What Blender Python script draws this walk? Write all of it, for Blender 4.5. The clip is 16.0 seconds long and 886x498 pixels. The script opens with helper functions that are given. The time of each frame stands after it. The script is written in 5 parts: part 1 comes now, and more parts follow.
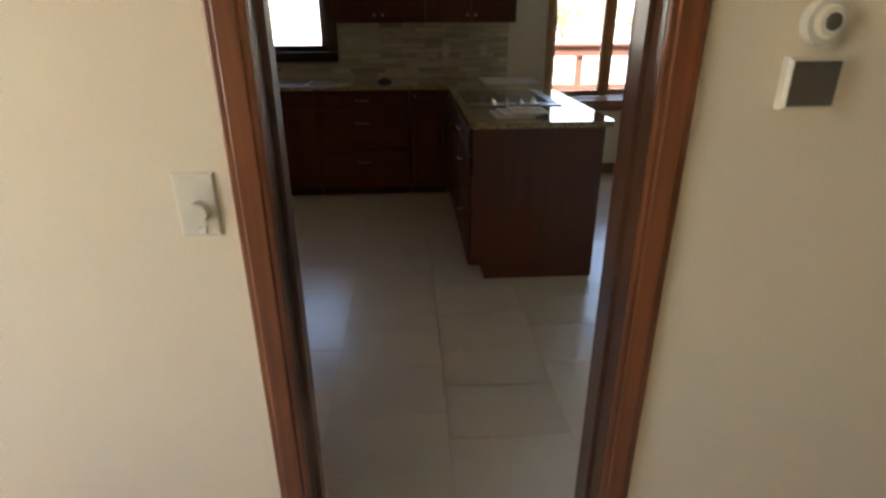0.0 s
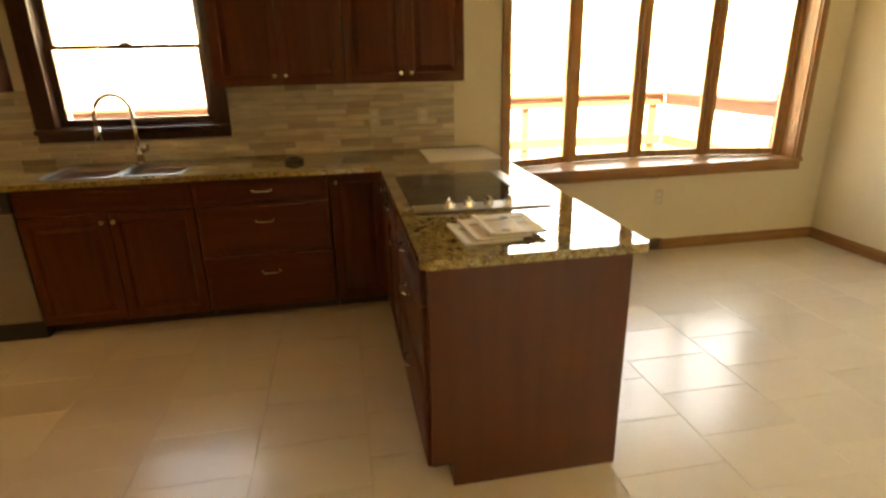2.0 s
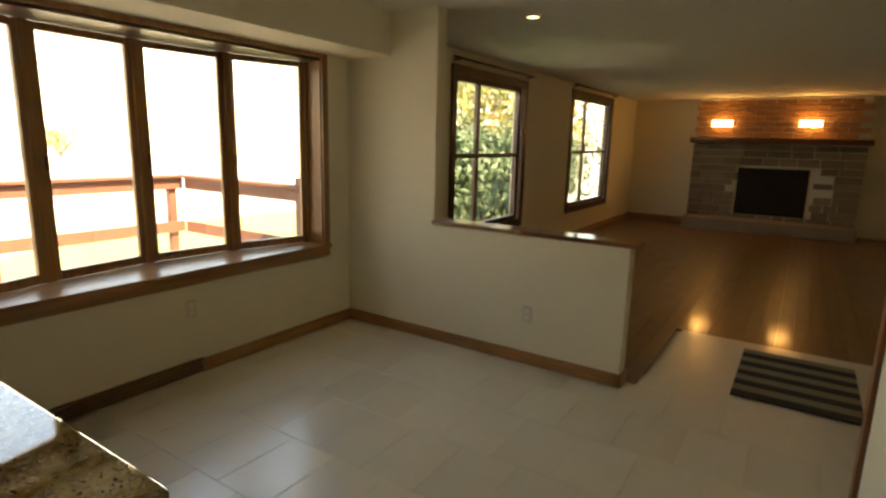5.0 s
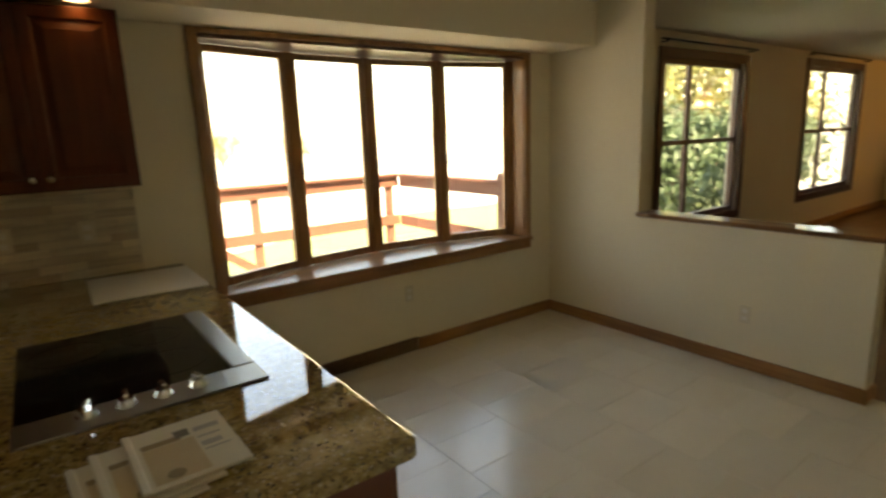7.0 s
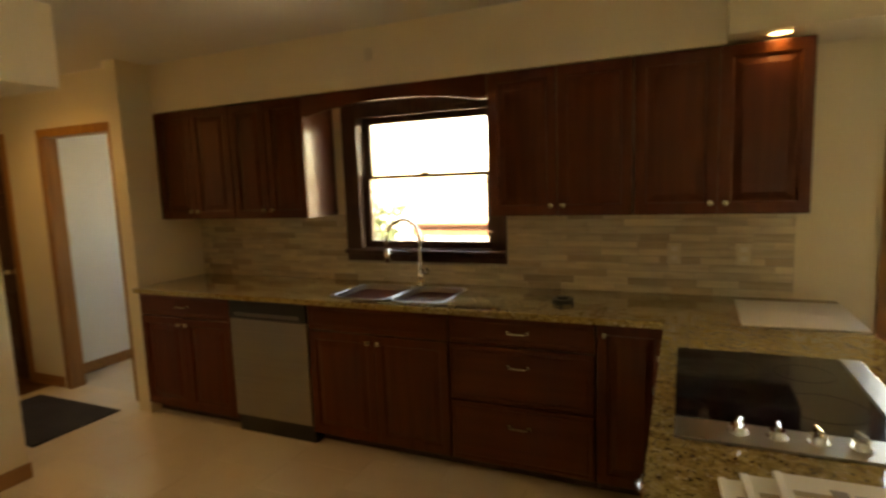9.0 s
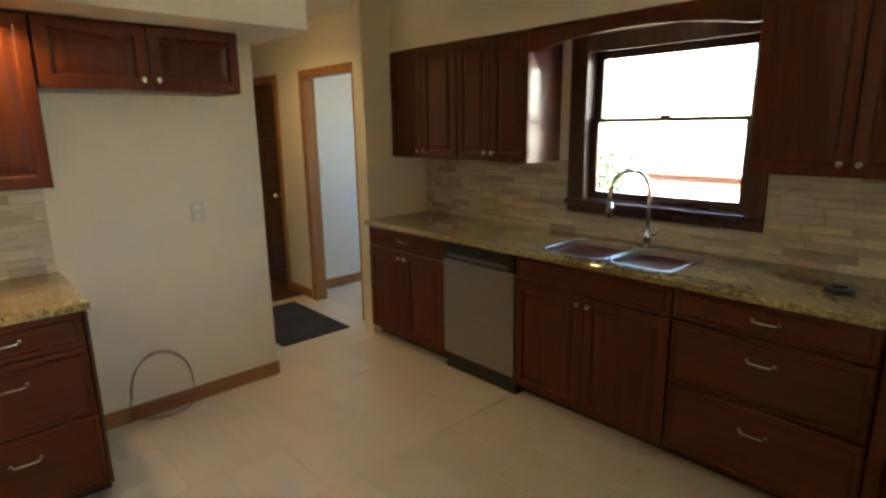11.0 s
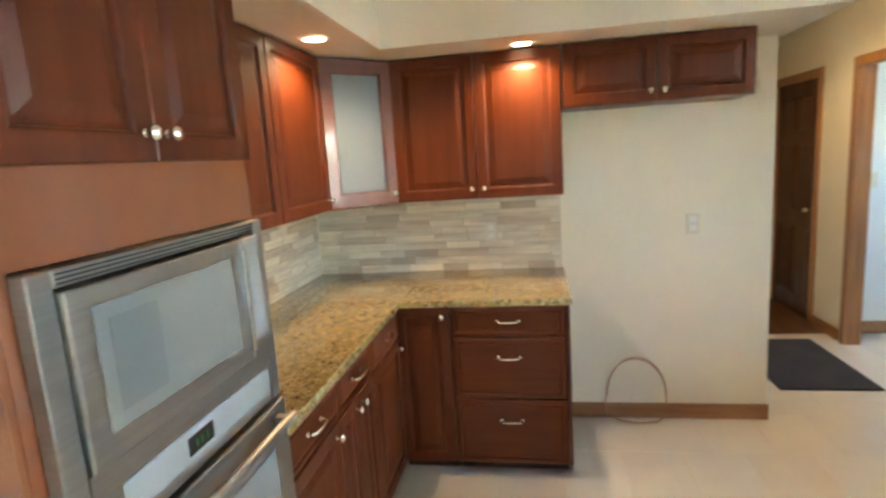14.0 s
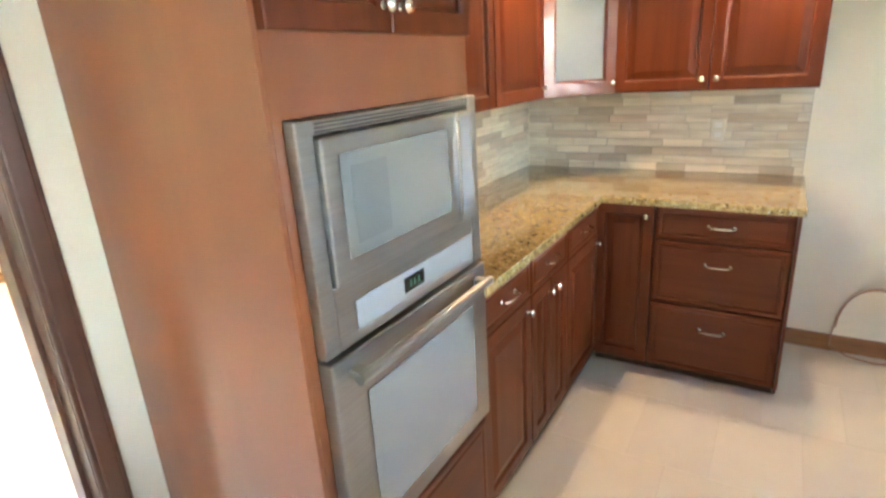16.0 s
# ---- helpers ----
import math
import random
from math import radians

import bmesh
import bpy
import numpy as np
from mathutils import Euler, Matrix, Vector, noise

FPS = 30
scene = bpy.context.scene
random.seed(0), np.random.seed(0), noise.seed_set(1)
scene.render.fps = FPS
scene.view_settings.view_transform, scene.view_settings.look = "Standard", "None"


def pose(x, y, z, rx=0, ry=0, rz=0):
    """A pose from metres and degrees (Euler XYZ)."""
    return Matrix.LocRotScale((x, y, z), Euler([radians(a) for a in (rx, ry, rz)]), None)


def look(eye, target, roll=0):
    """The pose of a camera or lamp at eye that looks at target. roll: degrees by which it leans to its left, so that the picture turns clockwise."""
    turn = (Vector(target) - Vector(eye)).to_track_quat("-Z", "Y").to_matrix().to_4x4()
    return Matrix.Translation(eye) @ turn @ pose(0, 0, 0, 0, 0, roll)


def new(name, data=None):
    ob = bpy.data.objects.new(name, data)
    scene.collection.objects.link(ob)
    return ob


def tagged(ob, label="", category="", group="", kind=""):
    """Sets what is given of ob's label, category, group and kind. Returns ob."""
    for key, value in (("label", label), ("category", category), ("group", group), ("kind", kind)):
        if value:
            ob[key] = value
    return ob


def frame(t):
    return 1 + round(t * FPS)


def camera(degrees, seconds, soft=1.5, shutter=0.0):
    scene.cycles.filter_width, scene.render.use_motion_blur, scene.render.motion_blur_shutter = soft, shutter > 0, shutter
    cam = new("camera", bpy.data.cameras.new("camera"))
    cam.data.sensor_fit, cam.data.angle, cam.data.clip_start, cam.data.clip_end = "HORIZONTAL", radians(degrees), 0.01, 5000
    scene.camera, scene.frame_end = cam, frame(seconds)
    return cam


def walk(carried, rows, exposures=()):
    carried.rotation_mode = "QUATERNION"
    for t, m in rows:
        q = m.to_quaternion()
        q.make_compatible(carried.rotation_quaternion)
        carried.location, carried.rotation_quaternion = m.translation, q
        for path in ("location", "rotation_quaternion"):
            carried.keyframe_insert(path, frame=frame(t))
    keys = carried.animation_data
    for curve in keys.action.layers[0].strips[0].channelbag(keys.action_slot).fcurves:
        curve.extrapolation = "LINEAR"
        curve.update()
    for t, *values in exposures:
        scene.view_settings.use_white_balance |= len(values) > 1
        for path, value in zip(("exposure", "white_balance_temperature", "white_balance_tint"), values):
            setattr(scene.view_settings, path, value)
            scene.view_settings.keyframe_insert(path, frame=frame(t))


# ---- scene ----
# ---- camera ----
cam = camera(78.0, 16.0, soft=2.6, shutter=0.3)
PATH = [
    (0, pose(-0.303, -5.106, 1.415, 66.97, 0.22, -3.50)),
    (0.5, pose(-0.275, -4.824, 1.496, 67.43, 1.31, -2.64)),
    (1, pose(-0.314, -4.422, 1.453, 67.82, -1.57, -6.39)),
    (1.5, pose(-0.276, -4.101, 1.436, 67.77, 0.11, -11.18)),
    (2, pose(-0.203, -3.841, 1.481, 71.16, 1.19, -10.55)),
    (2.5, pose(-0.110, -3.550, 1.473, 72.38, 0.27, -15.24)),
    (3, pose(0.057, -3.321, 1.501, 75.80, 1.20, -26.16)),
    (3.5, pose(0.262, -3.218, 1.530, 78.22, -0.82, -29.81)),
    (4, pose(0.280, -3.229, 1.559, 76.74, -2.06, -42.98)),
    (4.2, pose(0.304, -3.204, 1.556, 77.66, -3.26, -48.35)),
    (6.3, pose(0.238, -3.138, 1.499, 79.11, -0.79, -59.18)),
    (6.5, pose(0.221, -3.163, 1.608, 77.50, 0.75, -51.59)),
    (7, pose(0.188, -3.194, 1.551, 78.13, 2.07, -36.76)),
    (7.5, pose(0.158, -3.127, 1.542, 80.53, 2.02, -18.96)),
    (8, pose(0.163, -3.071, 1.518, 80.84, 0.98, -5.80)),
    (8.5, pose(0.088, -3.113, 1.557, 80.34, 1.90, 7.24)),
    (9, pose(0.074, -3.184, 1.568, 82.99, 2.15, 23.64)),
    (9.6, pose(0.009, -3.270, 1.575, 81.91, 2.59, 33.01)),
    (11.8, pose(-0.080, -2.724, 1.594, 77.37, 1.70, 60.25)),
    (12, pose(-0.098, -2.690, 1.569, 78.10, 2.40, 64.85)),
    (12.5, pose(-0.098, -2.682, 1.540, 79.27, 4.35, 74.65)),
    (13, pose(-0.130, -2.730, 1.535, 79.30, 4.50, 77.45)),
    (13.5, pose(-0.140, -2.745, 1.578, 81.38, 2.62, 86.85)),
    (14, pose(-0.135, -2.727, 1.574, 80.55, 3.67, 99.20)),
    (14.5, pose(-0.099, -2.672, 1.579, 80.72, 3.58, 110.95)),
    (15, pose(-0.071, -2.667, 1.567, 80.35, 3.73, 120.18)),
    (15.5, pose(-0.067, -2.680, 1.562, 77.58, 3.46, 121.60)),
    (16, pose(-0.075, -2.698, 1.528, 71.65, 3.40, 121.02)),
]

EXPOSURES = [
    (0.0, 3.1, 7000, 16), (0.5, 3.65, 7000, 14), (1.0, 4.3, 11500, 16), (1.6, 4.75, 20000, 20), (2.6, 4.75, 19000, 18), (3.0, 4.3, 16000, 15), (3.6, 3.65, 13500, 13),
    (4.2, 3.2, 12000, 12), (7.0, 3.2, 11500, 12), (8.0, 2.5, 12000, 14), (8.4, 2.9, 12000, 14), (8.9, 4.2, 15500, 14), (9.5, 4.4, 10800, 12), (12.0, 5.0, 6900, 5), (12.5, 4.95, 6500, 5),
    (13.0, 5.3, 6300, 5), (13.5, 5.75, 6100, 5), (14.0, 5.85, 6300, 6), (15.0, 6.5, 6500, 8), (15.5, 6.55, 6300, 9), (16.0, 6.25, 6200, 9),
]
walk(cam, PATH, EXPOSURES)

# ---- sky and sun ----
SUN_EL, SUN_AZ = 52.0, 200.0
world = bpy.data.worlds.new("sky")
scene.world = world
world.use_nodes = True
wn = world.node_tree
sky = wn.nodes.new("ShaderNodeTexSky")
sky.sky_type = "NISHITA"
sky.sun_disc = False
sky.sun_elevation, sky.sun_rotation = radians(SUN_EL), radians(SUN_AZ)
wn.nodes["Background"].inputs["Strength"].default_value = 0.15
wn.links.new(sky.outputs["Color"], wn.nodes["Background"].inputs["Color"])
sun = new("sun", bpy.data.lights.new("sun", "SUN"))
sun.data.energy, sun.data.angle, sun.data.color = 5.0, radians(0.5), (1.0, 0.95, 0.88)
_el, _az = radians(SUN_EL), radians(SUN_AZ)
sun.matrix_world = look((0, 0, 30), Vector((0, 0, 30)) - Vector((math.sin(_az) * math.cos(_el), math.cos(_az) * math.cos(_el), math.sin(_el))))

LAMP_W = 0.85       # recessed soffit lamps
SCONCE_W = 0.45

# ---- materials ----
def mat(name, color, rough=0.5, metal=0.0, grain=None, bump=0.0, bump_scale=60.0, vary=0.0, coat=0.0, coat_rough=0.1, stain=0.0, spec=0.5, rand=0.0):
    """A procedural surface: base colour, grain bands (colour, scale vector, amount), blotches, fine relief and per-piece variation."""
    m = bpy.data.materials.new(name)
    m.use_nodes = True
    nt = m.node_tree
    b = nt.nodes["Principled BSDF"]
    b.inputs["Roughness"].default_value, b.inputs["Metallic"].default_value = rough, metal
    b.inputs["Coat Weight"].default_value, b.inputs["Coat Roughness"].default_value = coat, coat_rough
    b.inputs["Specular IOR Level"].default_value = spec
    tc = nt.nodes.new("ShaderNodeTexCoord")
    col = nt.nodes.new("ShaderNodeRGB")
    col.outputs[0].default_value = (*color, 1)
    out = col.outputs[0]

    def mix(a, bcol, fac, mode="MIX"):
        x = nt.nodes.new("ShaderNodeMix")
        x.data_type, x.blend_type = "RGBA", mode
        if isinstance(fac, float):
            x.inputs["Factor"].default_value = fac
        else:
            nt.links.new(fac, x.inputs["Factor"])
        nt.links.new(a, x.inputs["A"])
        if isinstance(bcol, tuple):
            x.inputs["B"].default_value = (*bcol, 1)
        else:
            nt.links.new(bcol, x.inputs["B"])
        return x.outputs["Result"]

    def ramp(src, lo, hi, top=1.0):
        r = nt.nodes.new("ShaderNodeMapRange")
        r.inputs["From Min"].default_value, r.inputs["From Max"].default_value = lo, hi
        r.inputs["To Max"].default_value = top
        nt.links.new(src, r.inputs["Value"])
        return r.outputs["Result"]

    def tex_noise(scale, detail=4.0, vec=None):
        n = nt.nodes.new("ShaderNodeTexNoise")
        n.inputs["Scale"].default_value, n.inputs["Detail"].default_value = scale, detail
        mp = nt.nodes.new("ShaderNodeMapping")
        mp.inputs["Scale"].default_value = vec or (1, 1, 1)
        nt.links.new(tc.outputs["Object"], mp.inputs["Vector"])
        oi = nt.nodes.new("ShaderNodeObjectInfo")
        mul = nt.nodes.new("ShaderNodeVectorMath")
        mul.operation = "SCALE"
        mul.inputs[0].default_value = (13.1, 7.7, 9.3)
        nt.links.new(oi.outputs["Random"], mul.inputs["Scale"])
        nt.links.new(mul.outputs[0], mp.inputs["Location"])
        nt.links.new(mp.outputs[0], n.inputs["Vector"])
        return n.outputs["Fac"]
    if grain:
        gcol, gvec, amount = grain
        out = mix(out, gcol, ramp(tex_noise(1.0, 6.0, gvec), 0.38, 0.68, amount))
    if stain:
        out = mix(out, tuple(c * 0.55 for c in color), ramp(tex_noise(2.3, 5.0), 0.45, 0.75, stain))
    if vary:
        out = mix(out, tuple(min(1, c * 1.5) for c in color), ramp(tex_noise(11.0, 3.0), 0.4, 0.7, vary))
    if rand:
        oi = nt.nodes.new("ShaderNodeObjectInfo")
        hsv = nt.nodes.new("ShaderNodeHueSaturation")
        hsv.inputs["Value"].default_value = 1
        vr = nt.nodes.new("ShaderNodeMapRange")
        vr.inputs["To Min"].default_value, vr.inputs["To Max"].default_value = 1 - rand, 1 + rand
        nt.links.new(oi.outputs["Random"], vr.inputs["Value"])
        nt.links.new(vr.outputs["Result"], hsv.inputs["Value"])
        nt.links.new(out, hsv.inputs["Color"])
        out = hsv.outputs["Color"]
    nt.links.new(out, b.inputs["Base Color"])
    if bump:
        bp = nt.nodes.new("ShaderNodeBump")
        bp.inputs["Strength"].default_value, bp.inputs["Distance"].default_value = bump, 0.004
        nt.links.new(tex_noise(bump_scale, 3.0), bp.inputs["Height"])
        nt.links.new(bp.outputs[0], b.inputs["Normal"])
    rr = nt.nodes.new("ShaderNodeMapRange")
    rr.inputs["To Min"].default_value, rr.inputs["To Max"].default_value = rough * 0.8, min(1, rough * 1.25)
    nt.links.new(tex_noise(5.0, 4.0), rr.inputs["Value"])
    nt.links.new(rr.outputs["Result"], b.inputs["Roughness"])
    return m


def granite_material():
    m = bpy.data.materials.new("granite")
    m.use_nodes = True
    nt = m.node_tree
    b = nt.nodes["Principled BSDF"]
    b.inputs["Roughness"].default_value = 0.035
    b.inputs["Specular IOR Level"].default_value = 1.0
    b.inputs["Coat Weight"].default_value, b.inputs["Coat Roughness"].default_value = 0.7, 0.02
    tc = nt.nodes.new("ShaderNodeTexCoord")
    def noise_at(scale, detail):
        n = nt.nodes.new("ShaderNodeTexNoise")
        n.inputs["Scale"].default_value, n.inputs["Detail"].default_value = scale, detail
        nt.links.new(tc.outputs["Object"], n.inputs["Vector"])
        return n.outputs["Fac"]
    def colours(src, stops):
        r = nt.nodes.new("ShaderNodeValToRGB")
        for i, (p, c) in enumerate(stops):
            e = r.color_ramp.elements[i] if i < 2 else r.color_ramp.elements.new(p)
            e.position, e.color = p, (*c, 1)
        nt.links.new(src, r.inputs["Fac"])
        return r.outputs["Color"]
    base = colours(noise_at(34, 8), [(0.3, (0.23, 0.15, 0.060)), (0.75, (0.54, 0.43, 0.21)), (0.5, (0.39, 0.285, 0.108))])
    speck = colours(noise_at(110, 3), [(0.34, (0.10, 0.06, 0.035)), (0.45, (1, 1, 1))])
    pale = colours(noise_at(80, 2), [(0.60, (0, 0, 0)), (0.70, (0.7, 0.7, 0.7))])
    x = nt.nodes.new("ShaderNodeMix"); x.data_type, x.blend_type = "RGBA", "MULTIPLY"; x.inputs["Factor"].default_value = 0.85
    nt.links.new(base, x.inputs["A"]); nt.links.new(speck, x.inputs["B"])
    y = nt.nodes.new("ShaderNodeMix"); y.data_type = "RGBA"
    nt.links.new(pale, y.inputs["Factor"]); nt.links.new(x.outputs["Result"], y.inputs["A"]); y.inputs["B"].default_value = (0.68, 0.60, 0.45, 1)
    nt.links.new(y.outputs["Result"], b.inputs["Base Color"])
    return m


def glass_material(name, tint=(1, 1, 1), rough=0.0):
    m = bpy.data.materials.new(name)
    m.use_nodes = True
    b = m.node_tree.nodes["Principled BSDF"]
    b.inputs["Base Color"].default_value = (*tint, 1)
    b.inputs["Transmission Weight"].default_value, b.inputs["Roughness"].default_value, b.inputs["IOR"].default_value = 1.0, rough, 1.45
    return m


def glow_material(name, color, strength, base=None):
    m = bpy.data.materials.new(name)
    m.use_nodes = True
    b = m.node_tree.nodes["Principled BSDF"]
    b.inputs["Base Color"].default_value = (*(base or color), 1)
    b.inputs["Emission Color"].default_value, b.inputs["Emission Strength"].default_value = (*color, 1), strength
    return m


CHERRY = mat("cherry_wood", (0.120, 0.0250, 0.0058), 0.42, grain=((0.062, 0.0112, 0.0030), (26, 26, 1.6), 0.55), bump=0.05, bump_scale=45, coat=0.10, coat_rough=0.2, stain=0.25, spec=0.30)
CHERRY_H = mat("cherry_wood_cross", (0.120, 0.0250, 0.0058), 0.42, grain=((0.062, 0.0112, 0.0030), (1.6, 26, 26), 0.45), bump=0.05, bump_scale=45, coat=0.10, coat_rough=0.2, stain=0.25, spec=0.30)
CHERRY_SIDE = mat("cherry_veneer", (0.125, 0.029, 0.0085), 0.36, grain=((0.08, 0.0165, 0.005), (18, 18, 1.2), 0.6), bump=0.03, bump_scale=40, coat=0.45, coat_rough=0.1, stain=0.15)
# veneer copy lightened in its colour for the glare on the oven tower
CHERRY_LIT = mat("cherry_veneer_lit", (0.23, 0.068, 0.021), 0.40, grain=((0.16, 0.043, 0.014), (9, 9, 0.7), 0.35), bump=0.02, bump_scale=30, coat=0.6, coat_rough=0.14, stain=0.12)
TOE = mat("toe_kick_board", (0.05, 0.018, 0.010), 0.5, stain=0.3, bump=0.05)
OAK = mat("oak_trim", (0.42, 0.205, 0.075), 0.38, grain=((0.25, 0.105, 0.036), (30, 30, 2.0), 0.8), bump=0.06, bump_scale=50, coat=0.15, stain=0.2)
OAK_X = mat("oak_trim_lengthwise", (0.42, 0.205, 0.075), 0.38, grain=((0.25, 0.105, 0.036), (2.0, 30, 30), 0.8), bump=0.06, bump_scale=50, coat=0.15, stain=0.2)
OAK_Y = mat("oak_trim_crosswise", (0.42, 0.205, 0.075), 0.38, grain=((0.25, 0.105, 0.036), (30, 2.0, 30), 0.8), bump=0.06, bump_scale=50, coat=0.15, stain=0.2)
CAPWOOD = mat("polished_cap_wood", (0.24, 0.105, 0.040), 0.36, grain=((0.14, 0.055, 0.02), (30, 2.0, 30), 0.8), bump=0.03, bump_scale=50, coat=0.8, coat_rough=0.06, stain=0.2)
REDOAK = mat("stained_casing", (0.23, 0.075, 0.024), 0.36, grain=((0.09, 0.024, 0.010), (34, 34, 1.6), 0.85), bump=0.06, bump_scale=50, coat=0.2, stain=0.25)
DARKWOOD = mat("dark_window_wood", (0.095, 0.036, 0.017), 0.4, grain=((0.045, 0.015, 0.008), (24, 24, 2.0), 0.7), bump=0.05, coat=0.1, stain=0.2)
JAMBWOOD = mat("glossy_jamb_wood", (0.095, 0.036, 0.017), 0.4, grain=((0.045, 0.015, 0.008), (24, 24, 2.0), 0.7), bump=0.03, coat=0.7, coat_rough=0.2, stain=0.2)
DOORWOOD = mat("dark_door_wood", (0.10, 0.036, 0.018), 0.42, grain=((0.05, 0.016, 0.009), (22, 22, 1.4), 0.8), bump=0.05, coat=0.15, stain=0.2)
WALLPAINT = mat("wall_paint", (0.83, 0.755, 0.585), 0.72, bump=0.10, bump_scale=140, stain=0.035, vary=0.03, spec=0.3)
ENTRYPAINT = mat("entry_wall_paint", (0.80, 0.69, 0.50), 0.6, bump=0.10, bump_scale=140, stain=0.03, vary=0.03, spec=0.35)
CEILPAINT = mat("ceiling_paint", (0.82, 0.80, 0.74), 0.85, bump=0.25, bump_scale=90, stain=0.04, spec=0.2)
WHITEPAINT = mat("white_room_paint", (0.78, 0.80, 0.80), 0.7, bump=0.08, bump_scale=140, stain=0.03)
TILE = mat("floor_tile", (0.81, 0.75, 0.63), 0.37, grain=((0.73, 0.66, 0.55), (1.6, 3.2, 2.0), 0.35), bump=0.03, bump_scale=9, stain=0.08, vary=0.06, rand=0.035, spec=0.9, coat=0.8, coat_rough=0.2)
GROUT = mat("floor_grout", (0.75, 0.69, 0.58), 0.85, bump=0.2, bump_scale=200, stain=0.25)
STONE = mat("backsplash_stone", (0.72, 0.635, 0.475), 0.4, grain=((0.40, 0.31, 0.20), (3.0, 3.0, 34.0), 0.65), bump=0.08, bump_scale=35, vary=0.15, rand=0.13)
STONE_DK = mat("brown_backsplash_stone", (0.53, 0.43, 0.30), 0.4, grain=((0.33, 0.25, 0.16), (3.0, 3.0, 34.0), 0.65), bump=0.08, bump_scale=35, vary=0.15, rand=0.2)
SGROUT = mat("backsplash_grout", (0.50, 0.45, 0.36), 0.8, bump=0.2, bump_scale=200, stain=0.2)
GRANITE = granite_material()
STEEL = mat("brushed_steel", (0.345, 0.335, 0.315), 0.36, metal=1.0, grain=((0.28, 0.27, 0.255), (2.0, 2.0, 160.0), 0.5), bump=0.015, bump_scale=220, stain=0.05)
# steel darkened in its colour for the shade in gaps and grip recess
STEEL_SHADED = mat("shadowed_steel_trim", (0.20, 0.195, 0.19), 0.35, metal=1.0, stain=0.1, bump=0.02)
CHROME = mat("chrome", (0.78, 0.78, 0.77), 0.1, metal=1.0, stain=0.04)
NICKEL = mat("satin_nickel", (0.70, 0.67, 0.62), 0.22, metal=1.0, stain=0.05)
BLACKGLASS = mat("black_glass", (0.012, 0.012, 0.013), 0.06, stain=0.1, vary=0.05)
BLACKPL = mat("black_plastic", (0.02, 0.02, 0.02), 0.35, bump=0.05, stain=0.1)
# grey base colour stands in for the bright room reflected in the glass
MWGLASS = mat("oven_glass_reflection", (0.17, 0.178, 0.168), 0.05, stain=0.08, coat=1.0, coat_rough=0.03, spec=1.0)
PANELGLASS = mat("control_glass", (0.33, 0.34, 0.34), 0.08, stain=0.05, coat=0.6)
FROST = mat("frosted_glass", (0.16, 0.18, 0.172), 0.37, stain=0.06, vary=0.05)
GLASS = glass_material("window_glass")
PLATE = mat("almond_plastic", (0.72, 0.66, 0.52), 0.4, stain=0.05, bump=0.03)
SCREENB = mat("thermostat_display", (0.10, 0.085, 0.06), 0.25, stain=0.1, bump=0.02)
PAPER = mat("paper", (0.78, 0.74, 0.64), 0.6, stain=0.03, vary=0.03)
PHOTO = mat("cover_photograph", (0.62, 0.50, 0.33), 0.45, stain=0.25, vary=0.2)
INK3 = mat("dark_printed_ink", (0.20, 0.19, 0.17), 0.6, stain=0.2)
INK = mat("printed_ink", (0.46, 0.45, 0.44), 0.6, stain=0.2)
INK2 = mat("printed_picture", (0.34, 0.26, 0.16), 0.6, stain=0.3, vary=0.3)
BOARD = mat("white_board", (0.80, 0.77, 0.70), 0.4, stain=0.04, bump=0.03)
RINGM = mat("burner_mark", (0.035, 0.035, 0.036), 0.15, stain=0.1)
# inner window greyed in its colour for the same reflected room
INNERWIN = mat("inner_window_reflection", (0.14, 0.15, 0.142), 0.06, stain=0.08, coat=1.0, coat_rough=0.03)
RUBBER = mat("dark_mat", (0.028, 0.024, 0.022), 0.85, bump=0.4, bump_scale=300, stain=0.3)
RUGLIGHT = mat("rug_light_stripe", (0.26, 0.23, 0.17), 0.9, bump=0.4, bump_scale=250, stain=0.2)
VENTM = mat("vent_enamel", (0.20, 0.12, 0.06), 0.45, stain=0.2, bump=0.05)
COPPER = mat("copper_tube", (0.45, 0.26, 0.15), 0.35, metal=0.8, stain=0.2)
DECKWOOD = mat("redwood_rail", (0.115, 0.040, 0.022), 0.7, grain=((0.075, 0.026, 0.015), (3, 3, 3), 0.6), bump=0.2, bump_scale=40, stain=0.3)
DECKFLOOR = mat("deck_board", (0.47, 0.45, 0.41), 0.75, grain=((0.34, 0.32, 0.28), (1.5, 30, 30), 0.6), bump=0.2, stain=0.25, rand=0.12)
# pale colour carries the glare that whitens the sunlit far ground
FIELD = mat("pale_glare_ground", (0.34, 0.33, 0.29), 0.9, grain=((0.28, 0.28, 0.23), (0.3, 0.3, 0.3), 0.6), bump=0.5, bump_scale=12, stain=0.15)
GRASS = mat("lawn", (0.11, 0.15, 0.055), 0.9, grain=((0.16, 0.18, 0.075), (0.6, 0.6, 0.6), 0.6), bump=0.6, bump_scale=20, stain=0.35)
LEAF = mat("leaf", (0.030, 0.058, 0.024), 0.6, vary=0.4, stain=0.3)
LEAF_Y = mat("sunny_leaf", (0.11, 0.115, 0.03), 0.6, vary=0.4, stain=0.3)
BARK = mat("bark", (0.10, 0.07, 0.05), 0.9, bump=0.6, bump_scale=25, stain=0.4)
WOODFLOOR = mat("hardwood_plank", (0.17, 0.070, 0.024), 0.36, grain=((0.10, 0.036, 0.012), (1.4, 24, 24), 0.7), bump=0.03, coat=0.4, coat_rough=0.10, stain=0.15, rand=0.15)
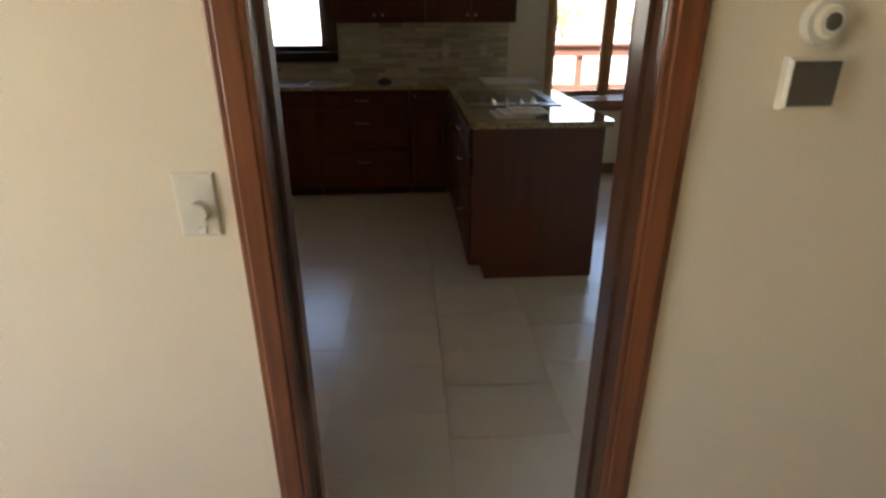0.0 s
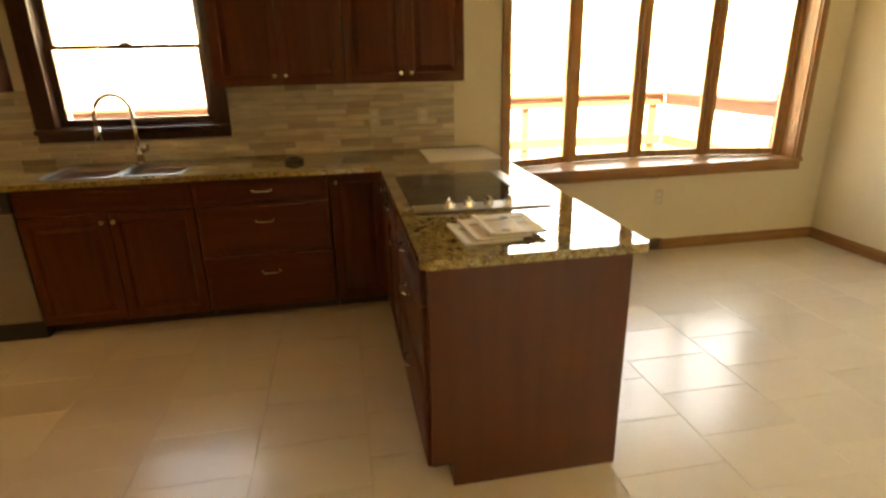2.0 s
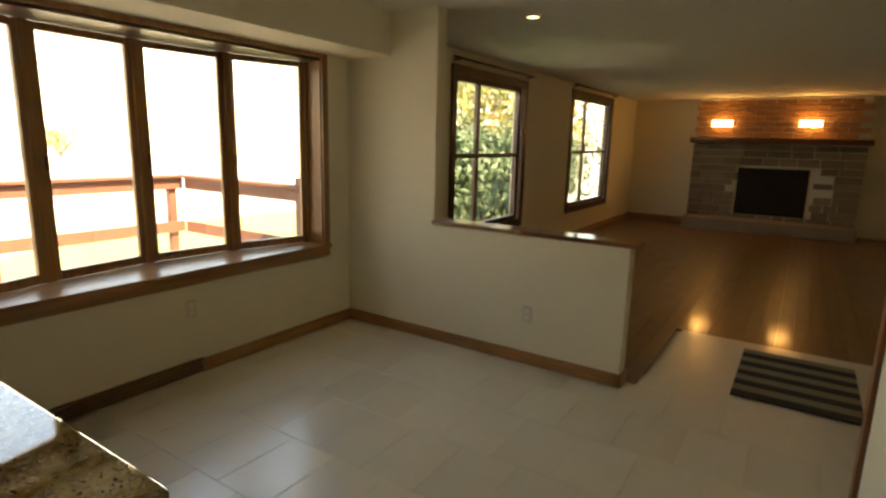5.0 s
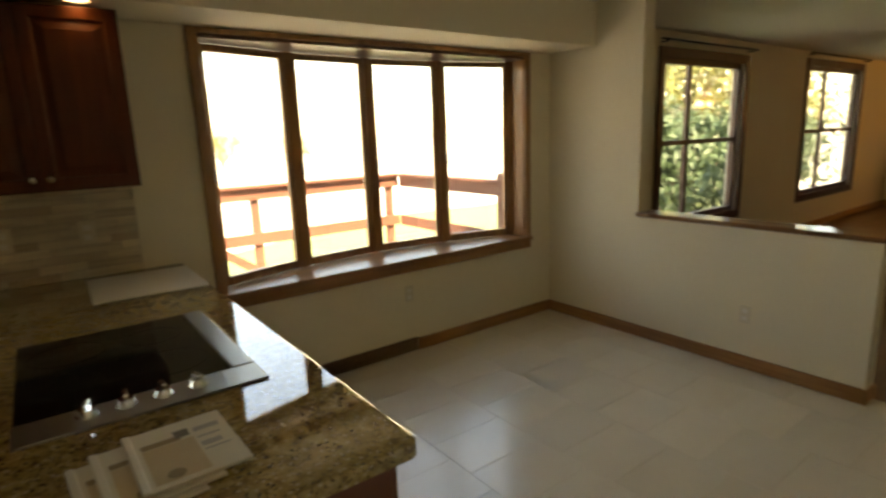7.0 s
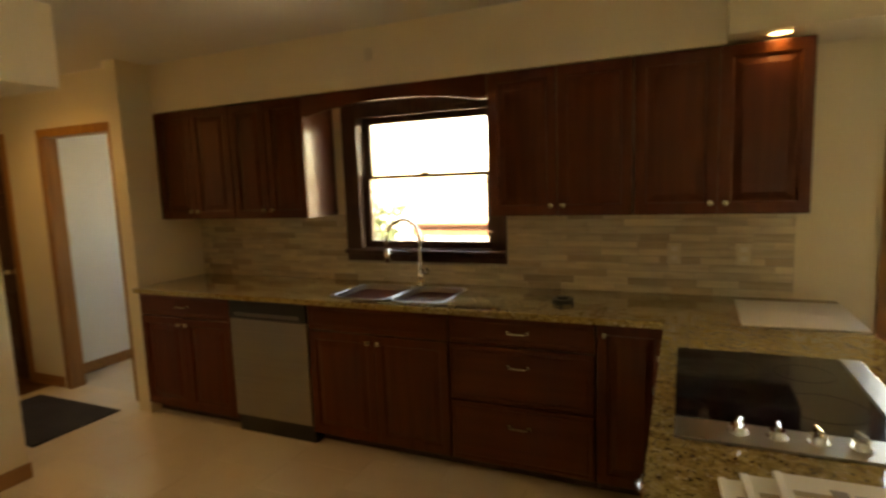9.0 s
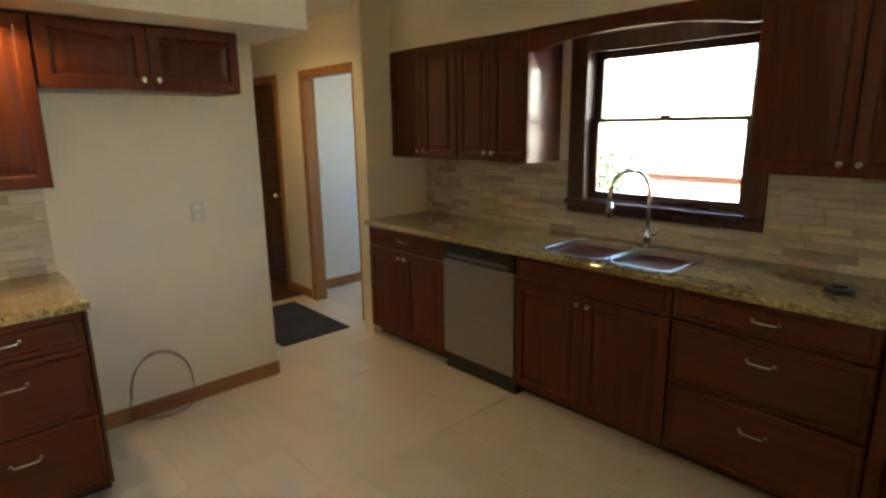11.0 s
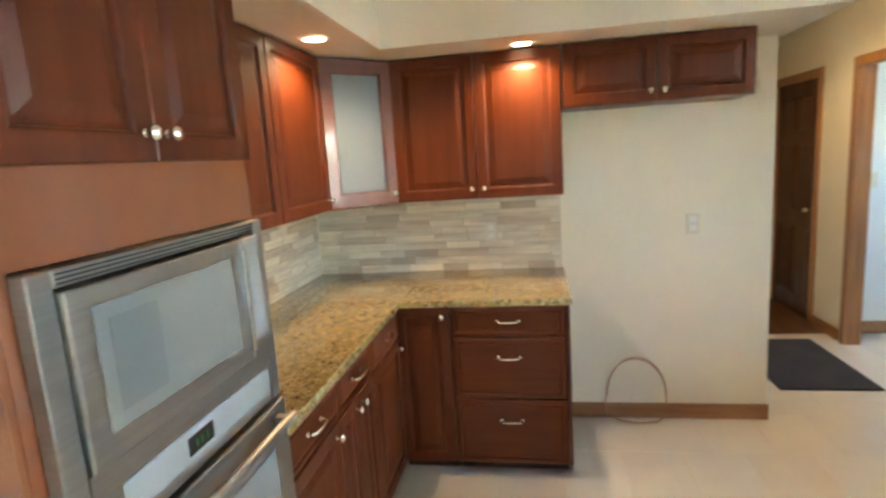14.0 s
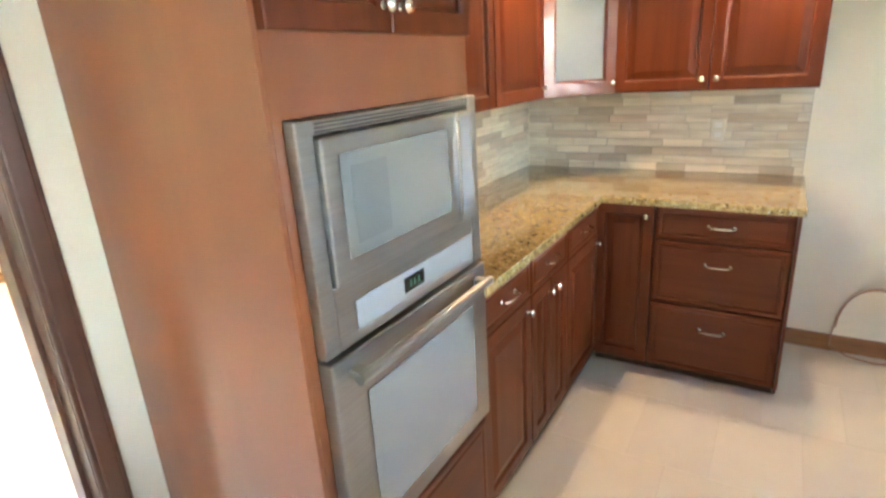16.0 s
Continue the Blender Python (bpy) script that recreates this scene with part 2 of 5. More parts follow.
CARPET = mat("entry_floor", (0.66, 0.60, 0.50), 0.7, bump=0.5, bump_scale=220, stain=0.1)
FPSTONE = mat("fireplace_stone", (0.24, 0.18, 0.12), 0.85, bump=0.5, bump_scale=25, stain=0.4, rand=0.3)
FPBRICK = mat("chimney_brick", (0.22, 0.10, 0.05), 0.85, bump=0.4, bump_scale=30, stain=0.35, rand=0.25)
FIREBOX_BLACK = mat("firebox_black", (0.012, 0.011, 0.010), 0.9, stain=0.3, bump=0.2)
LAMPGLOW = glow_material("lamp_lens", (1.0, 0.80, 0.52), 0.5)
SCONCEGLOW = glow_material("sconce_glow", (1.0, 0.62, 0.25), 2.0)
LEDGREEN = glow_material("green_digits", (0.10, 0.5, 0.08), 0.003, (0.01, 0.02, 0.01))


# ---- building helpers ----
def box(bm, x0, x1, y0, y1, z0, z1, bevel=0.0):
    m = Matrix.LocRotScale(((x0 + x1) / 2, (y0 + y1) / 2, (z0 + z1) / 2), None, (abs(x1 - x0), abs(y1 - y0), abs(z1 - z0)))
    r = bmesh.ops.create_cube(bm, size=1, matrix=m)
    if bevel:
        es = list({e for v in r["verts"] for e in v.link_edges})
        bmesh.ops.bevel(bm, geom=es, offset=bevel, segments=2, affect="EDGES", profile=0.5)
    return bm


def boxes(*specs, bevel=0.0):
    bm = bmesh.new()
    for s in specs:
        box(bm, *s, bevel=bevel)
    return bm


def cyl(bm, p, q, r0, r1=None, seg=16):
    p, q = Vector(p), Vector(q)
    d = q - p
    m = Matrix.Translation((p + q) / 2) @ d.to_track_quat("Z", "Y").to_matrix().to_4x4()
    bmesh.ops.create_cone(bm, cap_ends=True, segments=seg, radius1=r0, radius2=r0 if r1 is None else r1, depth=d.length, matrix=m)
    return bm


def tube(bm, pts, r, seg=8):
    rings = []
    pts = [Vector(p) for p in pts]
    up = Vector((0, 0, 1))
    for i, p in enumerate(pts):
        d = (pts[min(i + 1, len(pts) - 1)] - pts[max(i - 1, 0)]).normalized()
        a = d.cross(up if abs(d.z) < 0.95 else Vector((1, 0, 0))).normalized()
        b = d.cross(a).normalized()
        rings.append([bm.verts.new(p + r * (math.cos(k * math.tau / seg) * a + math.sin(k * math.tau / seg) * b)) for k in range(seg)])
    for u, v in zip(rings, rings[1:]):
        for k in range(seg):
            bm.faces.new((u[k], u[(k + 1) % seg], v[(k + 1) % seg], v[k]))
    bm.faces.new(rings[0][::-1])
    bm.faces.new(rings[-1])
    return bm


def finish(bm, name, material, smooth=False):
    bmesh.ops.recalc_face_normals(bm, faces=bm.faces[:])
    me = bpy.data.meshes.new(name)
    bm.to_mesh(me)
    bm.free()
    me.materials.append(material)
    if smooth:
        for p in me.polygons:
            p.use_smooth = True
    return me


def part(name, bm, material, parent, label="", m=None, smooth=False):
    ob = new(name, finish(bm, name, material, smooth))
    ob.parent = parent
    if m is not None:
        ob.matrix_basis = m
    if label:
        tagged(ob, label)
    return ob


def thing(name, label, category, m=None, group="", kind=""):
    ob = new(name)
    ob.empty_display_size = 0.1
    ob.matrix_basis = m if m is not None else Matrix()
    return tagged(ob, label, category, group, kind)


def solid(name, bm, material, label, category, kind="", m=None, smooth=False, group=""):
    ob = new(name, finish(bm, name, material, smooth))
    if m is not None:
        ob.matrix_basis = m
    return tagged(ob, label, category, group, kind)


def holed(x0, x1, z0, z1, holes):
    """Rectangles (x0, x1, z0, z1) that fill a wall but for its holes."""
    xs = sorted({x0, x1, *(h[0] for h in holes), *(h[1] for h in holes)})
    out = []
    for a, b in zip(xs, xs[1:]):
        spans = sorted((h[2], h[3]) for h in holes if h[0] < (a + b) / 2 < h[1])
        z = z0
        for s, e in spans:
            if s > z:
                out.append((a, b, z, s))
            z = max(z, e)
        if z < z1:
            out.append((a, b, z, z1))
    return out


def rings_panel(w, h, rings, thick):
    """A door leaf in the xz plane that faces -y: nested rectangles (inset, depth)."""
    bm = bmesh.new()
    loops = []
    for ins, d in [(0, thick)] + rings:
        loops.append([bm.verts.new(p) for p in ((ins, d, ins), (w - ins, d, ins), (w - ins, d, h - ins), (ins, d, h - ins))])
    for a, b in zip(loops, loops[1:]):
        for k in range(4):
            bm.faces.new((a[k], a[(k + 1) % 4], b[(k + 1) % 4], b[k]))
    bm.faces.new(loops[-1])
    bm.faces.new(loops[0][::-1])
    return bm


def door_leaf(w, h, stile=0.055):
    s = min(stile, 0.3 * min(w, h))
    return rings_panel(w, h, [(0, 0.003), (0.003, 0), (s - 0.008, 0), (s - 0.003, 0.003), (s, 0.010), (s + 0.010, 0.010), (s + 0.034, 0.003), (s + 0.038, 0.002)], 0.02)


def slab_front(w, h):
    return rings_panel(w, h, [(0, 0.005), (0.005, 0.0015), (0.012, 0), (0.022, 0), (0.026, 0.003), (0.030, 0.003), (0.036, 0.0)], 0.02)


def knob_bm():
    bm = bmesh.new()
    cyl(bm, (0, 0, 0), (0, -0.004, 0), 0.008, seg=12)
    cyl(bm, (0, -0.004, 0), (0, -0.016, 0), 0.0055, 0.0065, 12)
    bmesh.ops.create_uvsphere(bm, u_segments=12, v_segments=8, radius=0.0145, matrix=Matrix.Translation((0, -0.022, 0)) @ Matrix.Diagonal((1, 0.62, 1, 1)))
    return bm


def pull_bm(w=0.10):
    bm = bmesh.new()
    tube(bm, [(-w / 2, 0, 0), (-w / 2, -0.018, 0), (-w / 2 + 0.012, -0.026, 0), (0, -0.029, 0), (w / 2 - 0.012, -0.026, 0), (w / 2, -0.018, 0), (w / 2, 0, 0)], 0.0048, 8)
    cyl(bm, (-w / 2, 0, 0), (-w / 2, -0.003, 0), 0.009, seg=12)
    cyl(bm, (w / 2, 0, 0), (w / 2, -0.003, 0), 0.009, seg=12)
    return bm


KNOB_ME = finish(knob_bm(), "knob", NICKEL, True)
PULL_ME = finish(pull_bm(), "drawer_pull", NICKEL, True)


def fitting(mesh, name, parent, x, z):
    ob = new(name, mesh)
    ob.parent = parent
    ob.matrix_basis = pose(x, 0, z)
    return tagged(ob, "small satin nickel knob" if name == "knob" else "curved satin nickel pull")


def leaf(parent, x, z, w, h, knob=None, material=None, name="door"):
    d = part(name, door_leaf(w, h), material or CHERRY, parent, m=pose(x, -0.02, z))
    if knob:
        fitting(KNOB_ME, "knob", d, *knob)
    return d


def front(parent, x, z, w, h, pull=True):
    d = part("drawer_front", slab_front(w, h), CHERRY_H, parent, m=pose(x, -0.02, z))
    if pull:
        fitting(PULL_ME, "drawer_pull", d, w / 2, h * (0.68 if h > 0.2 else 0.5))
    return d


def base_cabinet(label, m, w, layout, depth=0.58, h=0.885):
    """A base cabinet that faces -y with its front at y = 0, its left end at x = 0 and a recessed toe kick."""
    c = thing("base_cabinet", label, "cabinet", m)
    part("body", boxes((0.001, w - 0.001, 0.0, depth, 0.078, h)), CHERRY, c)
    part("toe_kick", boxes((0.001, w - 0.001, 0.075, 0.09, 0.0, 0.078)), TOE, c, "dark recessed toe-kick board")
    g = 0.003
    if layout == "drawers":
        front(c, g, 0.728, w - 2 * g, 0.15)
        front(c, g, 0.418, w - 2 * g, 0.304)
        front(c, g, 0.082, w - 2 * g, 0.330)
    elif layout == "drawer_door":
        front(c, g, 0.728, w - 2 * g, 0.15)
        leaf(c, g, 0.082, w - 2 * g, 0.640, (w - 0.045, 0.598))
    elif layout == "drawer_doors":
        front(c, g, 0.728, w - 2 * g, 0.15)
        k = (w - 3 * g) / 2
        leaf(c, g, 0.082, k, 0.640, (k - 0.03, 0.598))
        leaf(c, 2 * g + k, 0.082, k, 0.640, (0.03, 0.598))
    elif layout == "sink":
        front(c, g, 0.728, w - 2 * g, 0.15, False)
        k = (w - 3 * g) / 2
        leaf(c, g, 0.082, k, 0.640, (k - 0.03, 0.598))
        leaf(c, 2 * g + k, 0.082, k, 0.640, (0.03, 0.598))
    elif layout == "door":
        leaf(c, g, 0.082, w - 2 * g, 0.796, (w - 0.04, 0.748))
    elif layout == "door_left":
        leaf(c, g, 0.082, w - 2 * g, 0.796, (0.04, 0.748))
    return c


def wall_cabinet(label, m, w, h, doors, depth=0.31, knob_z=0.05):
    """A wall cabinet that faces -y: its front at y = 0, its lower left corner at the origin."""
    c = thing("wall_cabinet", label, "cabinet", m)
    part("body", boxes((0.001, w - 0.001, 0.0, depth, 0.0, h)), CHERRY_SIDE, c)
    g = 0.003
    k = (w - (doors + 1) * g) / doors
    for i in range(doors):
        kx = k - 0.03 if (i % 2 == 0 and doors > 1) else 0.03
        if doors == 1:
            kx = k - 0.03
        leaf(c, g + i * (k + g), 0.004, k, h - 0.01, (kx, knob_z))
    return c


def slab_cells(xs, ys, keep, z0, z1):
    """One closed slab of the grid cells whose centre keep() accepts."""
    bm = bmesh.new()
    vs = {}
    def v(x, y, z):
        if (x, y, z) not in vs:
            vs[x, y, z] = bm.verts.new((x, y, z))
        return vs[x, y, z]
    cells = {(i, j) for i in range(len(xs) - 1) for j in range(len(ys) - 1) if keep((xs[i] + xs[i + 1]) / 2, (ys[j] + ys[j + 1]) / 2)}
    for i, j in cells:
        a, b, c, d = (xs[i], ys[j]), (xs[i + 1], ys[j]), (xs[i + 1], ys[j + 1]), (xs[i], ys[j + 1])
        bm.faces.new([v(*p, z1) for p in (a, b, c, d)])
        bm.faces.new([v(*p, z0) for p in (d, c, b, a)])
        for q, r, n in ((a, b, (i, j - 1)), (b, c, (i + 1, j)), (c, d, (i, j + 1)), (d, a, (i - 1, j))):
            if n not in cells:
                bm.faces.new([v(*q, z0), v(*r, z0), v(*r, z1), v(*q, z1)])
    bmesh.ops.dissolve_limit(bm, angle_limit=0.01, verts=bm.verts[:], edges=bm.edges[:])
    return bm


def wall_mesh(x0, x1, z0, z1, y0, y1, holes):
    """One closed wall along x with rectangular holes (x0, x1, z0, z1) through it."""
    xs = sorted({x0, x1, *(h[0] for h in holes), *(h[1] for h in holes)})
    zs = sorted({z for z in {z0, z1, *(h[2] for h in holes), *(h[3] for h in holes)} if z0 <= z <= z1})
    bm = slab_cells(xs, zs, lambda x, z: not any(h[0] < x < h[1] and h[2] < z < h[3] for h in holes), y0, y1)
    for v in bm.verts:
        v.co = (v.co.x, v.co.z, v.co.y)
    return bm

# ---- plan ----
XW, XE, YS, YN = -3.28, 3.68, -4.04, 0.0      # kitchen wall faces
CEIL, SOFFIT, SOFFIT_W = 2.46, 2.13, 2.078
COUNTER = 0.915

# ---- walls, floors, ceilings ----
SINK_HOLE = (-1.95, -0.985, 1.12, 2.04)
BAY_HOLE = (0.97, 3.39, 0.665, 2.125)
FAM_HOLES = [(5.30, 6.95, 0.52, 2.22), (8.75, 10.7, 0.52, 2.28)]
bm = wall_mesh(-3.53, XE + 0.12, -0.05, 2.75, 0.0, 0.14, [SINK_HOLE, BAY_HOLE])
solid("wall_north", bm, WALLPAINT, "cream painted kitchen wall with two windows", "wall", "structure")
bm = wall_mesh(XE + 0.12, 12.6, -0.05, 2.75, 0.0, 0.14, FAM_HOLES)
solid("wall_family_north", bm, WALLPAINT, "cream family room wall with two windows", "wall", "structure")
solid("wall_east", boxes((XE, XE + 0.12, -0.86, 0.0, 0.0, CEIL)), WALLPAINT, "cream painted wall beside the half wall opening", "wall", "structure")
solid("wall_half", boxes((XE, XE + 0.12, -2.32, -0.86, 0.0, 0.915)), WALLPAINT, "cream painted half wall open to family room", "wall", "structure")
bm = bmesh.new()
box(bm, XE - 0.035, XE + 0.155, -2.37, -0.86, 0.915, 0.945, 0.008)
solid("half_wall_cap", bm, CAPWOOD, "brown wooden cap on the half wall", "trim", "structure")
solid("wall_west", boxes((XW - 0.12, XW, YS, -1.48, 0.0, CEIL)), WALLPAINT, "cream painted wall behind the empty refrigerator space", "wall", "structure")
solid("wall_west_stub", boxes((-3.53, -3.41, -0.60, 0.0, 0.0, CEIL)), WALLPAINT, "short cream wall at the counter end", "wall", "structure")
bm = wall_mesh(XW - 0.12, 3.0, 0.0, CEIL, YS - 0.12, YS, [(-0.565, 0.135, 0.0, 2.05)])
solid("wall_south", bm, WALLPAINT, "cream painted wall with the cased kitchen doorway", "wall", "structure")
solid("wall_south_return", boxes((0.46, 3.0, YS, -3.50, 0.0, CEIL)), WALLPAINT, "cream wall return by the eating area", "wall", "structure")
bm = bmesh.new()
box(bm, 2.93, 3.02, -3.50, -3.48, 0, 2.06, 0.004)
box(bm, 3.0, 3.02, -4.16, -3.48, 0, 2.06, 0.004)
solid("opening_trim", bm, REDOAK, "stained wooden casing on the wall end", "trim", "structure")
solid("ceiling", boxes((-6.4, 12.6, -4.16, 0.14, CEIL, CEIL + 0.1), (3.0, 12.6, -6.6, -4.16, CEIL, CEIL + 0.1)), CEILPAINT, "off-white painted ceiling", "ceiling", "structure")
# soffits over the cabinets
solid("soffit_north", boxes((-3.41, 0.24, -0.355, 0.0, SOFFIT, CEIL)), WALLPAINT, "cream soffit above the sink wall cabinets", "soffit", "structure")
solid("soffit_bay", boxes((0.24, XE, -0.44, 0.0, SOFFIT + 0.02, CEIL)), WALLPAINT, "cream dropped soffit above the bay window", "soffit", "structure")
solid("soffit_west", boxes((XW, -2.66, YS, -1.45, SOFFIT_W, CEIL)), WALLPAINT, "cream soffit above the corner cabinets", "soffit", "structure")
solid("soffit_south", boxes((-2.66, -0.70, YS, -3.40, SOFFIT_W, CEIL)), WALLPAINT, "cream soffit above the oven tower", "soffit", "structure")

# passage west of the kitchen
solid("wall_passage_north", wall_mesh(-6.3, -3.53, 0.0, CEIL, -0.47, -0.37, [(-4.50, -3.70, 0.0, 2.04), (-5.82, -5.02, 0.0, 2.04)]), WALLPAINT, "cream passage wall with two doorways", "wall", "structure")
solid("wall_passage_south", boxes((-6.3, XW - 0.12, -1.62, -1.48, 0.0, CEIL)), WALLPAINT, "plain cream passage wall", "wall", "structure")
solid("wall_passage_west", boxes((-6.4, -6.3, -1.62, -0.37, 0.0, CEIL)), WALLPAINT, "plain cream passage end wall", "wall", "structure")
solid("wall_side_room_west", boxes((-4.86, -4.78, -0.37, 1.6, -0.05, CEIL)), WHITEPAINT, "white wall inside the side room", "wall", "structure")
# unseen opening, added and sized to brighten the side room
solid("wall_side_room_north", wall_mesh(-4.86, -3.41, -0.05, CEIL + 0.1, 1.6, 1.72, [(-4.4, -3.9, 1.2, 1.9)]), WHITEPAINT, "white side room wall with an added daylight opening", "wall", "structure")
solid("wall_side_room_east", boxes((-3.53, -3.41, 0.14, 1.6, -0.05, CEIL), (-3.56, -3.531, -0.37, 1.6, 0.0, CEIL)), WHITEPAINT, "white wall of the side room", "wall", "structure")
solid("ceiling_side_room", boxes((-4.86, -3.41, 0.14, 1.6, CEIL, CEIL + 0.1)), CEILPAINT, "white side room ceiling", "ceiling", "structure")
solid("floor_side_room", boxes((-4.78, -3.56, -0.37, 1.6, -0.05, -0.002)), TILE, "beige side room floor", "floor", "structure")
bm = boxes((-4.78, -4.766, -0.37, 1.6, 0.0, 0.09))
solid("baseboard_side_room", bm, OAK_X, "brown wooden baseboard", "baseboard", "structure")

# family room shell
solid("wall_family_east", boxes((12.5, 12.6, -6.6, 0.0, -0.05, 2.75)), WALLPAINT, "cream family room end wall", "wall", "structure")
solid("wall_family_south", boxes((2.88, 12.6, -6.7, -6.6, -0.05, 2.75), (2.88, 3.0, -6.6, -4.16, -0.05, 2.75)), WALLPAINT, "plain cream family room wall", "wall", "structure")

# entry room behind the doorway
solid("wall_entry_south", boxes((-2.7, 2.88, -8.44, -8.30, -0.05, 2.56)), ENTRYPAINT, "cream entry room wall", "wall", "structure")
# opening added out of view to bring daylight into the entry from the left
bm = bmesh.new()
for a, b, c, d in holed(-8.30, -4.16, -0.05, 2.56, [(-6.45, -4.75, 0.85, 2.10)]):
    box(bm, -2.7, -2.58, a, b, c, d)
solid("wall_entry_west", bm, ENTRYPAINT, "cream entry room wall with an added daylight opening", "wall", "structure")
solid("wall_entry_east", boxes((2.76, 2.88, -8.30, -4.16, 0.0, 2.56)), ENTRYPAINT, "cream entry room wall", "wall", "structure")
bm = wall_mesh(-2.58, 2.76, 0.0, CEIL, -4.172, -4.16, [(-0.565, 0.135, 0.0, 2.05)])
solid("wall_entry_north", bm, ENTRYPAINT, "warm cream entry wall around the kitchen doorway", "wall", "structure")
solid("ceiling_entry", boxes((-2.7, 2.88, -8.44, -4.16, CEIL, CEIL + 0.1)), CEILPAINT, "off-white entry ceiling", "ceiling", "structure")
solid("floor_entry", boxes((-2.7, 2.88, -8.44, -4.12, -0.05, -0.004)), CARPET, "light beige entry floor", "floor", "structure")
bm = boxes((-2.58, 2.76, -8.30, -8.286, -0.004, 0.09), (-2.58, -2.566, -8.286, -4.172, -0.004, 0.09))
solid("baseboard_entry", bm, OAK_X, "brown wooden baseboard", "baseboard", "structure")

# unseen backing added to stop daylight leaking round the passage door
solid("wall_closet", boxes((-5.95, -4.87, -0.36, -0.30, 0.0, CEIL)), WHITEPAINT, "unseen backing that blocks daylight behind the closed door", "wall", "structure")

# baseboards of the kitchen
def baseboard(name, *specs, material=OAK_X):
    bm = bmesh.new()
    for s in specs:
        box(bm, *s, bevel=0.004)
    return solid(name, bm, material, "brown wooden baseboard", "baseboard", "structure")


baseboard("baseboard_north", (2.28, XE, -0.014, -0.001, 0.0, 0.09))
baseboard("baseboard_east", (XE - 0.014, XE - 0.001, -2.32, -0.015, 0.0, 0.09), (XE - 0.014, XE + 0.134, -2.334, -2.321, 0.0, 0.09), material=OAK_Y)
baseboard("baseboard_west", (XW + 0.001, XW + 0.014, -2.56, -1.47, 0.0, 0.09), material=OAK_Y)
baseboard("baseboard_passage", (-5.00, -4.58, -0.484, -0.471, 0.0, 0.09), (-6.28, -5.90, -0.484, -0.471, 0.0, 0.09))
baseboard("baseboard_family", (XE + 0.13, 12.48, -0.014, -0.001, 0.0, 0.10), (12.486, 12.499, -1.2, -0.015, 0.0, 0.10))


def casing(name, x0, x1, top, y0, y1, material, label):
    """Casing round an opening in a wall that runs along x: two legs and a head."""
    t = thing(name, label, "door casing", kind="structure")
    w = 0.065
    for s, a, b in (("leg", x0 - w, x0), ("leg", x1, x1 + w)):
        bm = bmesh.new()
        box(bm, a, b, y0, y1, 0, top, 0.004)
        box(bm, a + 0.012, b - 0.012, min(y0, y1) - 0.004, max(y0, y1) + 0.004, 0, top, 0.004)
        part(s, bm, material, t)
    bm = bmesh.new()
    box(bm, x0 - w, x1 + w, y0, y1, top + 0.0005, top + w, 0.004)
    part("head", bm, material, t)
    return t


casing("door_casing_1", -0.545, 0.115, 2.03, -4.188, -4.1725, REDOAK, "red-brown stained casing around the kitchen doorway")
casing("door_casing_2", -0.545, 0.115, 2.03, -4.0395, -4.024, DARKWOOD, "dark brown casing on the kitchen side of doorway")
bm = boxes((-0.565, -0.545, -4.172, -4.04, 0, 2.05), (0.115, 0.135, -4.172, -4.04, 0, 2.05), (-0.545, 0.115, -4.172, -4.04, 2.03, 2.05))
box(bm, -0.545, -0.533, -4.125, -4.09, 0, 2.03)
box(bm, 0.103, 0.115, -4.125, -4.09, 0, 2.03)
solid("door_jamb", bm, JAMBWOOD, "dark brown jamb lining the kitchen doorway", "door jamb", "structure")
casing("door_casing_3", -4.48, -3.72, 2.02, -0.488, -0.4705, OAK, "brown casing around the open side room doorway")
casing("door_casing_4", -5.80, -5.04, 2.02, -0.488, -0.4705, OAK, "brown casing around the dark closed door")
solid("closet_jamb", boxes((-5.82, -5.801, -0.47, -0.37, 0, 2.04), (-5.039, -5.02, -0.47, -0.37, 0, 2.04), (-5.801, -5.039, -0.47, -0.37, 2.02, 2.04)), OAK, "brown jamb of the closed door", "door jamb", "structure")
solid("side_jamb", boxes((-4.50, -4.48, -0.47, -0.37, 0, 2.04), (-3.72, -3.70, -0.47, -0.37, 0, 2.04), (-4.48, -3.72, -0.47, -0.37, 2.02, 2.04)), OAK, "brown jamb of the side room doorway", "door jamb", "structure")

# dark six-panel door in the passage
dr = thing("door_1", "dark brown closed panel door in the passage", "door", pose(-5.80, -0.455, 0.0), kind="structure")
bm = bmesh.new()
box(bm, 0.002, 0.758, 0.004, 0.036, 0.006, 2.018)
part("slab", bm, DOORWOOD, dr)
for i in range(2):
    for z0, z1 in ((0.16, 0.78), (0.92, 1.50), (1.60, 1.90)):
        part("door_panel", rings_panel(0.27, z1 - z0, [(0, 0.004), (0.008, -0.003), (0.02, 0.003), (0.045, -0.002)], 0.006), DOORWOOD, dr, m=pose(0.085 + 0.32 * i, 0.0, z0))
bm = bmesh.new()
cyl(bm, (0, 0, 0), (0, -0.006, 0), 0.028, seg=20)
cyl(bm, (0, -0.006, 0), (0, -0.04, 0), 0.010, seg=12)
bmesh.ops.create_uvsphere(bm, u_segments=16, v_segments=10, radius=0.027, matrix=Matrix.Translation((0, -0.055, 0)))
part("door_knob", bm, NICKEL, dr, "round metal door knob", m=pose(0.70, 0.004, 0.95), smooth=True)

